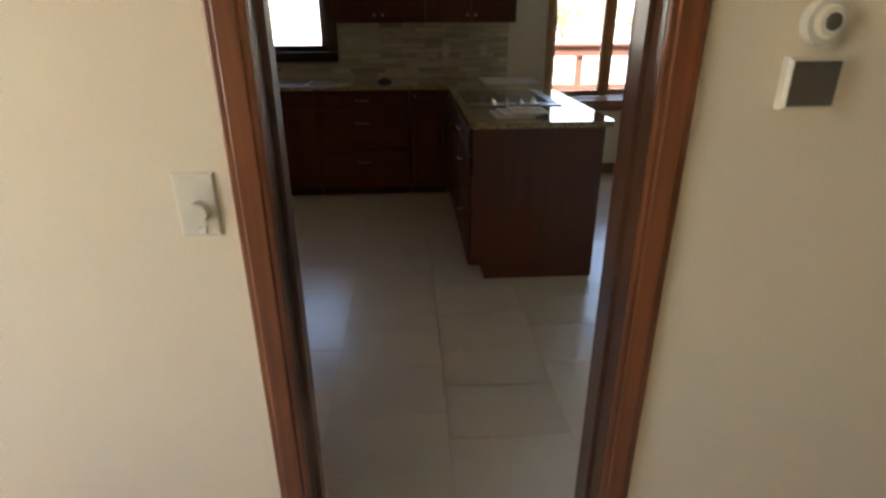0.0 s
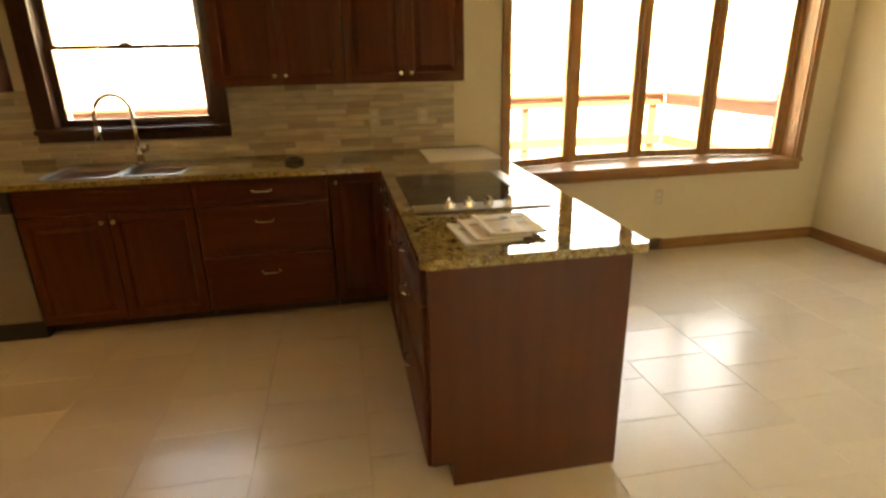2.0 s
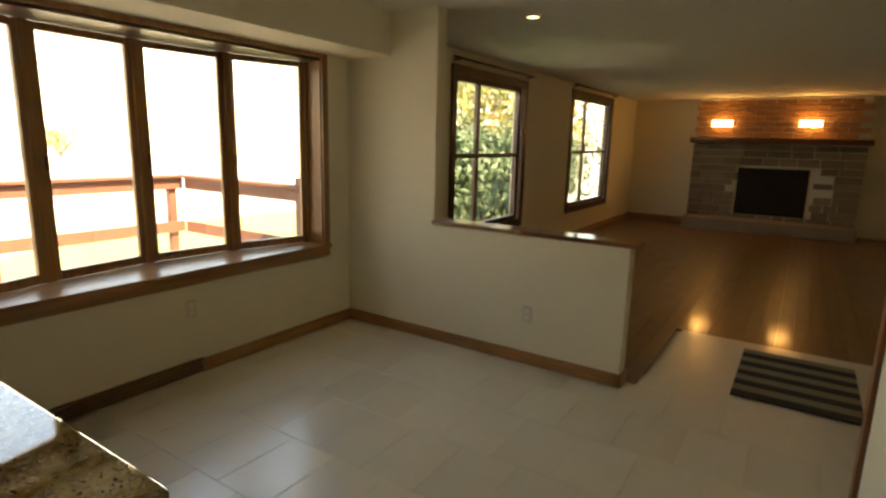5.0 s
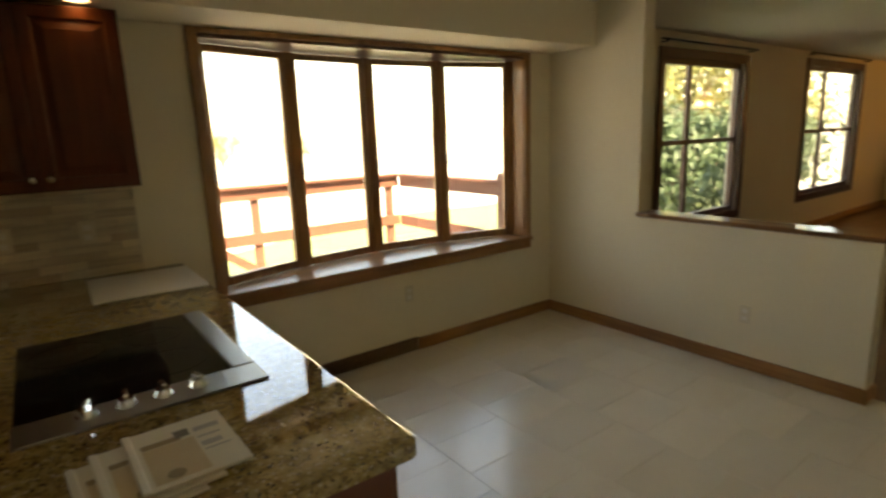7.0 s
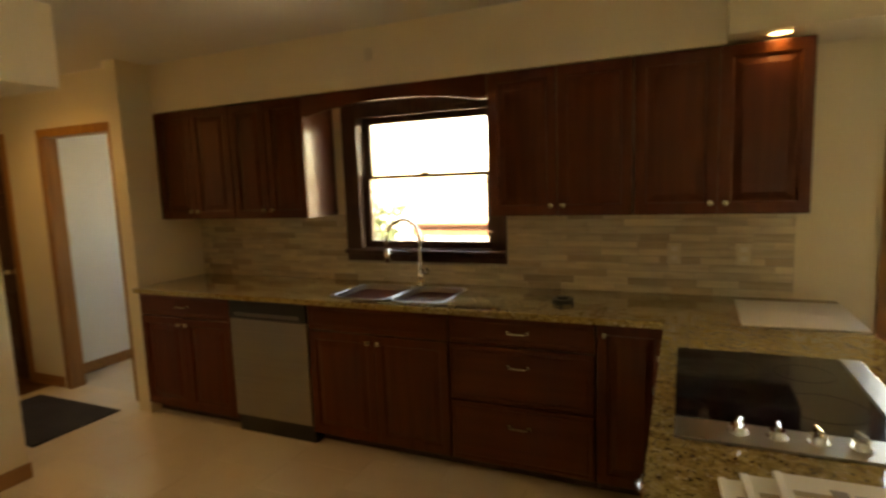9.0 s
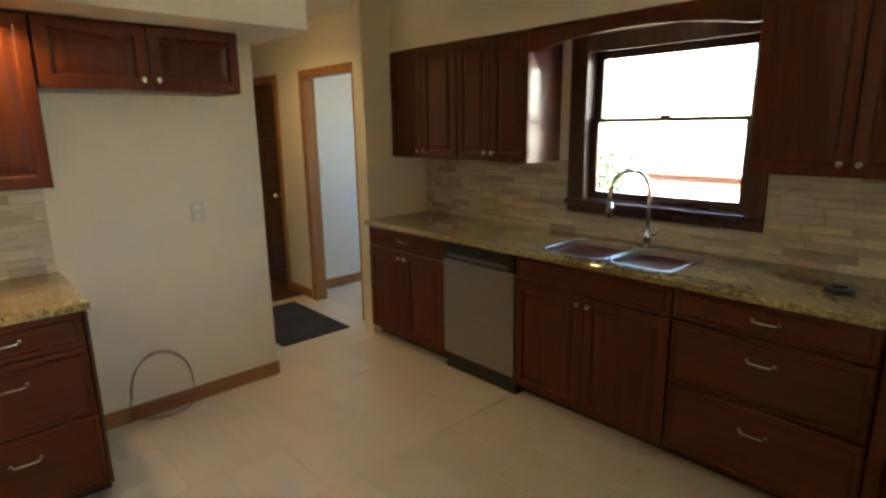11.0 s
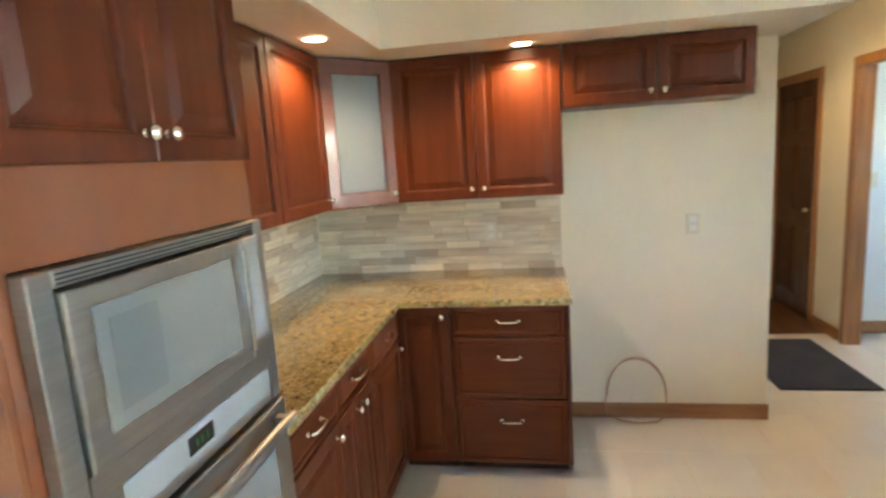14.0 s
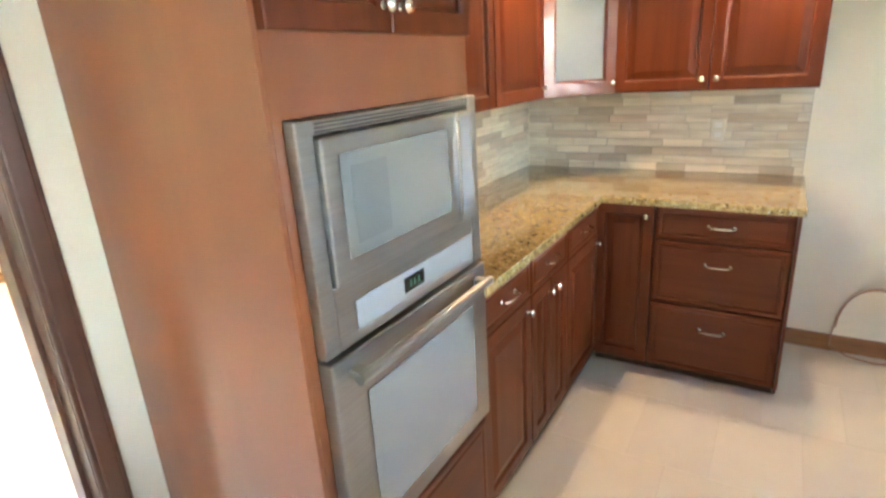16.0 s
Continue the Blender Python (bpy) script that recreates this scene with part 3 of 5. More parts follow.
# ---- sink window ----
def sink_window():
    w = thing("window_1", "dark-stained double-hung window above the sink", "window", kind="structure")
    bm = bmesh.new()
    box(bm, -2.045, -1.93, -0.022, -0.001, 1.055, 2.10, 0.004)
    box(bm, -1.005, -0.905, -0.022, -0.001, 1.055, 2.10, 0.004)
    box(bm, -1.93, -1.005, -0.022, -0.001, 2.0, 2.10, 0.004)
    part("window_casing", bm, DARKWOOD, w)
    bm = bmesh.new()
    box(bm, -2.05, -0.90, -0.05, -0.0225, 1.105, 1.135, 0.006)
    box(bm, -1.93, -1.005, -0.022, -0.001, 1.055, 1.105, 0.004)
    part("window_sill", bm, DARKWOOD, w)
    part("window_lining", boxes((-1.949, -1.93, 0.0, 0.139, 1.121, 2.039), (-1.005, -0.986, 0.0, 0.139, 1.121, 2.039), (-1.93, -1.005, 0.0, 0.139, 2.02, 2.039), (-1.93, -1.005, 0.0, 0.139, 1.121, 1.14)), DARKWOOD, w)
    for nm, z0, z1, y in (("upper_sash", 1.60, 2.02, 0.085), ("lower_sash", 1.14, 1.625, 0.05)):
        s = part(nm, boxes((-1.929, -1.885, y, y + 0.03, z0, z1), (-1.05, -1.006, y, y + 0.03, z0, z1), (-1.885, -1.05, y, y + 0.03, z0, z0 + (0.045 if nm == "lower_sash" else 0.025)), (-1.885, -1.05, y, y + 0.03, z1 - (0.022 if nm == "lower_sash" else 0.055), z1)), DARKWOOD, w)
        g = part("pane", boxes((-1.886, -1.049, y + 0.012, y + 0.016, z0 + 0.02, z1 - 0.02)), GLASS, s)
        g.visible_shadow = False
    part("sash_lock", boxes((-1.50, -1.44, 0.045, 0.075, 1.625, 1.64), bevel=0.003), NICKEL, w)


sink_window()


# ---- bow window of four casements ----
def bow_window():
    w = thing("window_2", "brown wooden bow window of four tall casements", "window", kind="structure")
    x0, x1, z0, z1 = 0.97, 3.39, 0.665, 2.125
    bm = bmesh.new()
    box(bm, x0 - 0.045, x0 + 0.01, -0.022, -0.001, z0 - 0.065, z1 + 0.022, 0.004)
    box(bm, x1 - 0.01, x1 + 0.045, -0.022, -0.001, z0 - 0.065, z1 + 0.022, 0.004)
    box(bm, x0 + 0.01, x1 - 0.01, -0.022, -0.001, z1 - 0.01, z1 + 0.022, 0.004)
    part("window_casing", bm, OAK, w)
    px = [x0 + 0.02 + (x1 - x0 - 0.04) * k / 4 for k in range(5)]
    py = [0.15, 0.31, 0.365, 0.31, 0.15]
    def slab(za, zb, front_y, over):
        bm = bmesh.new()
        pts = [(x0 + 0.001, front_y), *[(x, y + over) for x, y in zip(px, py)], (x1 - 0.001, front_y)]
        pts[1] = (x0 + 0.001, py[0] + over)
        pts[-2] = (x1 - 0.001, py[-1] + over)
        lo = [bm.verts.new((x, y, za)) for x, y in pts]
        hi = [bm.verts.new((x, y, zb)) for x, y in pts]
        bm.faces.new(lo[::-1]); bm.faces.new(hi)
        for k in range(len(pts)):
            j = (k + 1) % len(pts)
            bm.faces.new((lo[k], lo[j], hi[j], hi[k]))
        return bm
    seat = slab(z0 + 0.001, z0 + 0.03, -0.03, 0.06)
    box(seat, x0 - 0.045, x1 + 0.045, -0.045, -0.023, z0 + 0.002, z0 + 0.034, 0.005)
    box(seat, x0 + 0.01, x1 - 0.01, -0.022, -0.001, z0 - 0.065, z0, 0.004)
    part("window_seat", seat, OAK_X, w, "varnished wooden window seat board")
    part("window_head", slab(z1 - 0.03, z1 - 0.001, 0.0, 0.06), DARKWOOD, w, "dark brown head board over the casements")
    part("window_lining", boxes((x0 + 0.001, x0 + 0.018, 0.0, 0.17, z0 + 0.031, z1 - 0.031), (x1 - 0.018, x1 - 0.001, 0.0, 0.17, z0 + 0.031, z1 - 0.031)), OAK, w)
    for k in range(5):
        bm = bmesh.new()
        box(bm, px[k] - 0.022, px[k] + 0.022, py[k] - 0.022, py[k] + 0.04, z0 + 0.0305, z1 - 0.0305, 0.004)
        part("mullion", bm, OAK, w)
    for k in range(4):
        a, b = Vector((px[k], py[k], 0)), Vector((px[k + 1], py[k + 1], 0))
        d = (b - a).normalized()
        n = (b - a).length
        m = Matrix.Translation((a.x, a.y, z0 + 0.034)) @ Matrix.Rotation(math.atan2(d.y, d.x), 4, "Z")
        h = z1 - z0 - 0.068
        bm = bmesh.new()
        box(bm, 0.024, 0.060, -0.008, 0.030, 0, h, 0.005)
        box(bm, n - 0.060, n - 0.024, -0.008, 0.030, 0, h, 0.005)
        box(bm, 0.060, n - 0.060, -0.008, 0.030, 0, 0.055, 0.005)
        box(bm, 0.060, n - 0.060, -0.008, 0.030, h - 0.042, h, 0.005)
        s = part("casement", bm, OAK, w, m=m)
        g = part("pane", boxes((0.056, n - 0.056, 0.008, 0.012, 0.05, h - 0.045)), GLASS, s)
        g.visible_shadow = False
        part("sash_latch", boxes((0.034, 0.050, -0.022, -0.0085, 0.62, 0.70), bevel=0.003), DARKWOOD, s)
    roof = slab(z1, z1 + 0.05, 0.141, 0.10)
    part("bay_roof", roof, DARKWOOD, w)


bow_window()


# ---- family room windows ----
def grid_window(name, x0, x1, z0, z1):
    w = thing(name, "dark-stained family room window of four panes", "window", kind="structure")
    c = 0.09
    bm = bmesh.new()
    box(bm, x0 - c, x0 + 0.01, -0.022, -0.001, z0 - c, z1 + c, 0.004)
    box(bm, x1 - 0.01, x1 + c, -0.022, -0.001, z0 - c, z1 + c, 0.004)
    box(bm, x0 + 0.01, x1 - 0.01, -0.022, -0.001, z1 - 0.01, z1 + c, 0.004)
    box(bm, x0 + 0.01, x1 - 0.01, -0.022, -0.001, z0 - c, z0 + 0.01, 0.004)
    part("window_casing", bm, DARKWOOD, w)
    xm, zm = (x0 + x1) / 2 - 0.25, (z0 + z1) / 2
    part("window_frame", boxes((x0 + 0.001, x0 + 0.06, 0.03, 0.10, z0 + 0.001, z1 - 0.001), (x1 - 0.06, x1 - 0.001, 0.03, 0.10, z0 + 0.001, z1 - 0.001), (x0 + 0.06, x1 - 0.06, 0.03, 0.10, z1 - 0.06, z1 - 0.001), (x0 + 0.06, x1 - 0.06, 0.03, 0.10, z0 + 0.001, z0 + 0.06)), DARKWOOD, w)
    part("muntin", boxes((xm - 0.03, xm + 0.03, 0.04, 0.085, z0 + 0.06, z1 - 0.06)), DARKWOOD, w)
    part("muntin", boxes((x0 + 0.06, xm - 0.03, 0.04, 0.085, zm - 0.025, zm + 0.025)), DARKWOOD, w)
    part("muntin", boxes((xm + 0.03, x1 - 0.06, 0.04, 0.085, zm - 0.025, zm + 0.025)), DARKWOOD, w)
    for a, b in ((x0 + 0.055, xm - 0.025), (xm + 0.025, x1 - 0.055)):
        for c0, c1 in ((z0 + 0.055, zm - 0.02), (zm + 0.02, z1 - 0.055)):
            g = part("pane", boxes((a, b, 0.060, 0.064, c0, c1)), GLASS, w)
            g.visible_shadow = False
    rod = thing("curtain_rod", "dark thin metal curtain rod above the window", "curtain rod")
    bm = bmesh.new()
    cyl(bm, (x0 - 0.15, -0.07, z1 + 0.145), (x1 + 0.15, -0.07, z1 + 0.145), 0.011, seg=10)
    part("rod", bm, BLACKPL, rod, smooth=True)
    for x in (x0 - 0.05, x1 + 0.05):
        part("bracket", boxes((x - 0.01, x + 0.01, -0.075, -0.0005, z1 + 0.12, z1 + 0.134)), BLACKPL, rod)


grid_window("window_3", *FAM_HOLES[0])
grid_window("window_4", *FAM_HOLES[1])

# ---- sink wall: base cabinets, dishwasher, worktop ----
FY = -0.59                                    # face of the carcasses along the sink wall
base_cabinet("cherry base cabinet with drawer and doors beside dishwasher", pose(-3.408, FY, 0), 0.826, "drawer_doors")
base_cabinet("cherry sink base cabinet with two doors", pose(-1.972, FY, 0), 0.912, "sink")
base_cabinet("cherry base cabinet with three wide drawers", pose(-1.058, FY, 0), 0.758, "drawers")
base_cabinet("narrow cherry corner base cabinet with one door", pose(-0.298, FY, 0), 0.318, "door_left")

dw = thing("dishwasher", "stainless steel dishwasher with black control strip", "dishwasher", pose(-2.580, FY, 0))
part("body", boxes((0.004, 0.602, 0.0, 0.56, 0.0, 0.875)), BLACKPL, dw)
bm = bmesh.new()
box(bm, 0.004, 0.602, -0.024, -0.0005, 0.115, 0.755, 0.006)
part("door", bm, STEEL, dw, "brushed stainless steel door")
bm = bmesh.new()
box(bm, 0.004, 0.602, -0.026, -0.0005, 0.760, 0.873, 0.005)
part("control_strip", bm, BLACKPL, dw, "black control strip")
bm = bmesh.new()
box(bm, 0.05, 0.556, -0.030, -0.0265, 0.775, 0.80, 0.001)
part("grip_recess", bm, STEEL_SHADED, dw)
part("kick_plate", boxes((0.004, 0.602, -0.0005, 0.0, 0.02, 0.11)), BLACKPL, dw)

SINK = (-1.86, -1.12, -0.545, -0.125)         # cut-out of the double bowl
PEN = (0.0, 0.765, -2.31)


def round_corners(bm, spots, radius):
    es = [e for e in bm.edges if abs(e.verts[0].co.z - e.verts[1].co.z) > 0.01 and any(math.hypot(e.verts[0].co.x - x, e.verts[0].co.y - y) < 0.005 for x, y in spots)]
    bmesh.ops.bevel(bm, geom=es, offset=radius, segments=6, affect="EDGES", profile=0.5)


def ease_top(bm, z1):
    es = [e for e in bm.edges if all(abs(u.co.z - z1) < 1e-4 for u in e.verts) and any(abs(f.normal.z) < 0.5 for f in e.link_faces)]
    bmesh.ops.bevel(bm, geom=es, offset=0.004, segments=2, affect="EDGES", profile=0.5)


def worktop_north():
    """L of sink run and peninsula, with a cut-out for the sink and rounded peninsula corners."""
    sx0, sx1, sy0, sy1 = SINK
    x0, x1, y0 = PEN
    xs = [-3.409, sx0, sx1, x0, x1]
    ys = [y0, -0.645, sy0, sy1, -0.001]
    bm = slab_cells(xs, ys, lambda x, y: (y > -0.645 or x > x0) and not (sx0 < x < sx1 and sy0 < y < sy1), COUNTER - 0.032, COUNTER)
    round_corners(bm, [(x0, y0), (x1, y0)], 0.035)
    bm.normal_update()
    ease_top(bm, COUNTER)
    return solid("worktop", bm, GRANITE, "polished gold-brown speckled granite worktop on sink run and peninsula", "countertop")


worktop_north()

sink = thing("kitchen_sink", "stainless steel double bowl sink set in granite", "sink")
sx0, sx1, sy0, sy1 = SINK
sm = (sx0 + sx1) / 2 + 0.03


def bowl(a, b):
    bm = bmesh.new()
    zt, zb, r = COUNTER + 0.004, COUNTER - 0.19, 0.06
    def ring(ins, z, rad):
        out = []
        for cx, cy, a0 in ((b - ins - rad, sy1 - ins - rad, 0), (a + ins + rad, sy1 - ins - rad, 90), (a + ins + rad, sy0 + ins + rad, 180), (b - ins - rad, sy0 + ins + rad, 270)):
            out += [bm.verts.new((cx + rad * math.cos(radians(a0 + k * 22.5)), cy + rad * math.sin(radians(a0 + k * 22.5)), z)) for k in range(5)]
        return out
    loops = [ring(-0.011, zt - 0.003, 0.07), ring(-0.007, zt, 0.066), ring(0.006, zt, 0.06), ring(0.010, zt - 0.01, 0.06), ring(0.018, zb + 0.03, 0.06), ring(0.045, zb, 0.05), ring(0.13, zb - 0.004, 0.03)]
    for u, v in zip(loops, loops[1:]):
        for k in range(len(u)):
            j = (k + 1) % len(u)
            bm.faces.new((u[k], u[j], v[j], v[k]))
    bm.faces.new(loops[-1])
    return bm


for a, b in ((sx0, sm - 0.012), (sm + 0.012, sx1)):
    p = part("bowl", bowl(a, b), STEEL, sink, smooth=True)
    bm = bmesh.new()
    cyl(bm, ((a + b) / 2, (sy0 + sy1) / 2, COUNTER - 0.196), ((a + b) / 2, (sy0 + sy1) / 2, COUNTER - 0.190), 0.045, seg=24)
    part("drain", bm, CHROME, p, "round chrome drain")

fa = thing("faucet", "tall chrome gooseneck kitchen faucet with side lever", "faucet", pose(-1.46, -0.085, COUNTER))
bm = bmesh.new()
cyl(bm, (0, 0, 0), (0, 0, 0.012), 0.032, 0.029, 24)
cyl(bm, (0, 0, 0.012), (0, 0, 0.10), 0.022, 0.020, 24)
part("base", bm, CHROME, fa, smooth=True)
bm = bmesh.new()
neck = [(0, 0, 0.10), (0, 0, 0.20), (0, 0, 0.30)]
neck += [(-0.105 * 0.8 * (1 - math.cos(radians(a))), -0.105 * 0.6 * (1 - math.cos(radians(a))), 0.30 + 0.125 * math.sin(radians(a))) for a in range(15, 181, 15)]
neck += [(-0.168, -0.126, 0.24)]
tube(bm, neck, 0.0125, 12)
part("spout", bm, CHROME, fa, smooth=True)
bm = bmesh.new()
cyl(bm, (-0.168, -0.126, 0.245), (-0.168, -0.126, 0.165), 0.017, 0.020, 16)
part("spray_head", bm, CHROME, fa, smooth=True)
bm = bmesh.new()
cyl(bm, (0.018, 0, 0.075), (0.05, 0, 0.085), 0.012, 0.011, 12)
tube(bm, [(0.05, 0, 0.085), (0.065, -0.03, 0.105), (0.075, -0.075, 0.12)], 0.008, 8)
part("lever", bm, CHROME, fa, smooth=True)

bm = bmesh.new()
cyl(bm, (0, 0, 0), (0, 0, 0.022), 0.058, 0.055, 28)
cyl(bm, (0, 0, 0.022), (0, 0, 0.034), 0.030, 0.026, 20)
solid("sink_strainer", bm, BLACKPL, "round black drain cover lying on the worktop", "drain cover", m=pose(-0.50, -0.36, COUNTER), smooth=False)

# ---- peninsula ----
# its cabinets face west, towards the sink side
PENF = 0.032
base_cabinet("cherry peninsula drawer cabinet under the cooktop", pose(PENF, -1.42, 0, 0, 0, -90), 0.80, "drawers", depth=0.62)
base_cabinet("cherry peninsula cabinet with drawer and door", pose(PENF, -0.94, 0, 0, 0, -90), 0.478, "drawer_door", depth=0.62)
base_cabinet("cherry blind corner cabinet at the peninsula root", pose(PENF, -0.615, 0, 0, 0, -90), 0.323, "door", depth=0.62)
ep = thing("peninsula_panel", "plain cherry end and back panels of the peninsula", "cabinet panel")
bm = bmesh.new()
box(bm, 0.105, 0.722, -2.242, -2.222, 0.0, 0.105)
box(bm, 0.030, 0.722, -2.242, -2.222, 0.105, 0.882)
part("end_panel", bm, CHERRY_SIDE, ep)
part("back_panel", boxes((0.7225, 0.737, -2.242, -0.002, 0.0, 0.882)), CHERRY_SIDE, ep)

ct = thing("cooktop", "black glass electric cooktop with steel edge and four knobs", "cooktop", pose(0.06, -1.78, COUNTER))
bm = bmesh.new()
box(bm, 0.0, 0.497, 0.125, 0.76, 0.001, 0.007, 0.002)
part("glass_top", bm, BLACKGLASS, ct, "glossy black glass top")
for cx, cy, r in ((0.12, 0.30, 0.085), (0.37, 0.30, 0.105), (0.13, 0.58, 0.105), (0.37, 0.58, 0.085)):
    bm = bmesh.new()
    bmesh.ops.create_circle(bm, cap_ends=False, segments=36, radius=r)
    bmesh.ops.create_circle(bm, cap_ends=False, segments=36, radius=r - 0.003)
    bmesh.ops.bridge_loops(bm, edges=bm.edges[:])
    part("burner_ring", bm, RINGM, ct, m=pose(cx, cy, 0.0076))
bm = bmesh.new()
box(bm, 0.0, 0.562, 0.0, 0.122, 0.001, 0.008, 0.002)
part("control_plate", bm, STEEL, ct, "brushed steel control plate")
bm = bmesh.new()
box(bm, 0.500, 0.562, 0.125, 0.76, 0.001, 0.010, 0.002)
part("vent_strip", bm, STEEL, ct, "brushed steel strip along the glass edge")
for k in range(4):
    bm = bmesh.new()
    cyl(bm, (0, 0, 0), (0, 0, 0.006), 0.025, 0.024, 24)
    cyl(bm, (0, 0, 0.006), (0, 0, 0.022), 0.021, 0.018, 24)
    box(bm, -0.005, 0.005, -0.020, 0.020, 0.020, 0.038, 0.003)
    part("knob", bm, CHROME, ct, "chrome control knob", m=pose(0.145 + 0.083 * k, 0.06, 0.008, 0, 0, 12 * k - 15))


def booklet(x, y, z, w, h, rot, seed):
    t = thing("booklet", "printed appliance booklet lying on the granite worktop", "booklet", pose(x, y, z, 0, 0, rot), "booklets on the peninsula")
    bm = bmesh.new()
    box(bm, 0, w, 0, h, 0.0005, 0.007, 0.0015)
    part("page_block", bm, PAPER, t)
    bm = bmesh.new()
    box(bm, -0.004, 0.012, 0, h, 0.0005, 0.011, 0.003)
    part("binding", bm, BOARD, t, "white slide binder spine")
    pic = part("picture", boxes((0.022, w * 0.62, 0.016, h - 0.088, 0.0072, 0.0075)), PHOTO, t, "printed tan cover photograph")
    bm = bmesh.new()
    cyl(bm, (0.062, 0.038, 0.0074), (0.062, 0.038, 0.0079), 0.017, 0.017, 14)
    part("printed_spot", bm, INK2, pic)
    part("title_band", boxes((0.022, w * 0.50, h - 0.086, h - 0.066, 0.0072, 0.0076)), INK2, t, "brown printed title band")
    part("printed_block", boxes((w * 0.45, w * 0.60, h - 0.078, h - 0.045, 0.0077, 0.0080)), INK3, t, "dark grey printed block")
    for k, (d, e) in enumerate(((0.052, 0.020), (0.098, 0.006), (0.125, 0.020), (0.158, 0.005))):
        part("text_bar", boxes((w * 0.65, w - 0.016 - 0.006 * ((k + seed) % 3), h - d - e, h - d, 0.0072, 0.0076)), INK, t)


booklet(0.170, -2.205, COUNTER, 0.195, 0.25, 4, 1)
booklet(0.207, -2.188, COUNTER + 0.0075, 0.195, 0.25, 3, 2)
booklet(0.262, -2.170, COUNTER + 0.015, 0.195, 0.25, 1.5, 3)

bm = bmesh.new()
box(bm, 0, 0.45, 0, 0.50, 0, 0.008, 0.003)
solid("cutting_board", bm, BOARD, "thin white cutting board lying on the worktop corner", "cutting board", m=pose(0.305, -0.61, COUNTER, 0, 0, -1))

# ---- wall cabinets beside the sink window ----
UZ, UH = 1.37, 0.757
wall_cabinet("cherry wall cabinet with two doors by the passage", pose(-3.408, -0.335, UZ), 0.70, UH, 2)
wall_cabinet("cherry wall cabinet with two doors beside the window", pose(-2.706, -0.335, UZ), 0.60, UH, 2)
wall_cabinet("cherry wall cabinet with two doors by the sink window", pose(-0.895, -0.335, UZ), 0.74, UH, 2)
wall_cabinet("cherry wall cabinet with two doors above the peninsula", pose(-0.153, -0.335, UZ), 0.735, UH, 2)


def valance():
    bm = bmesh.new()
    a, b, z0, z1, y0, y1 = -2.104, -0.897, 2.0, 2.127, -0.352, -0.332
    n = 24
    rows = []
    for k in range(n + 1):
        u = k / n
        x = a + (b - a) * u
        z = z0 + (0.055 * math.sin(math.pi * min(1, max(0, (u - 0.06) / 0.88))) ** 0.7 if 0.06 < u < 0.94 else 0)
        rows.append([bm.verts.new(p) for p in ((x, y0, z), (x, y0, z1), (x, y1, z1), (x, y1, z))])
    for u, v in zip(rows, rows[1:]):
        for k in range(4):
            bm.faces.new((u[k], v[k], v[(k + 1) % 4], u[(k + 1) % 4]))
    bm.faces.new(rows[0]); bm.faces.new(rows[-1][::-1])
    return bm


solid("window_valance", valance(), CHERRY_H, "arched cherry valance bridging the cabinets above the window", "valance")

# ---- corner run: west and south walls ----
WF, SF = -2.63, -3.425                        # carcass faces of the west and south runs
base_cabinet("cherry base cabinet with three drawers beside the refrigerator space", pose(WF, -3.145, 0, 0, 0, 90), 0.545, "drawers")
base_cabinet("cherry corner base cabinet with a narrow door", pose(WF, -3.424, 0, 0, 0, 90), 0.278, "door")
base_cabinet("cherry base cabinet with drawer and two doors", pose(-1.782, SF, 0, 0, 0, 180), 0.40, "drawer_doors")
base_cabinet("cherry base cabinet with drawer and door by the oven tower", pose(-1.384, SF, 0, 0, 0, 180), 0.396, "drawer_door")
base_cabinet("cherry corner base cabinet with a drawer and door", pose(-2.184, SF, 0, 0, 0, 180), 0.444, "drawer_door")
ENDP = slab_cells([XW + 0.002, WF - 0.075, WF + 0.02], [0.0, 0.078, 0.882], lambda x, z: x < WF - 0.075 or z > 0.078, 2.586, 2.598)
for v in ENDP.verts:
    v.co = (v.co.x, -v.co.z, v.co.y)
solid("cabinet_end_panel", ENDP, CHERRY_SIDE, "cherry end panel beside the refrigerator space", "cabinet panel")


def worktop_corner():
    bm = slab_cells([XW + 0.001, -2.585, -1.385], [YS + 0.001, -3.38, -2.575], lambda x, y: x < -2.585 or y < -3.38, COUNTER - 0.032, COUNTER)
    bm.normal_update()
    ease_top(bm, COUNTER)
    return solid("worktop", bm, GRANITE, "polished gold-brown granite worktop in the corner beside oven tower", "countertop")


worktop_corner()

WZ, WH = 1.355, 0.720
wall_cabinet("cherry wall cabinet with two doors near the refrigerator space", pose(-2.952, -3.435, WZ, 0, 0, 90), 0.855, WH, 2)
wall_cabinet("cherry wall cabinet with two doors beside the oven tower", pose(-1.386, -3.712, WZ, 0, 0, 180), 0.74, WH, 2)
wall_cabinet("cherry wall cabinet with one door next to glass corner cabinet", pose(-2.128, -3.712, WZ, 0, 0, 180), 0.53, WH, 1)
wall_cabinet("short cherry cabinet with two doors above the refrigerator space", pose(-2.955, -2.573, 1.775, 0, 0, 90), 0.87, WZ + WH - 1.775, 2, knob_z=0.045)

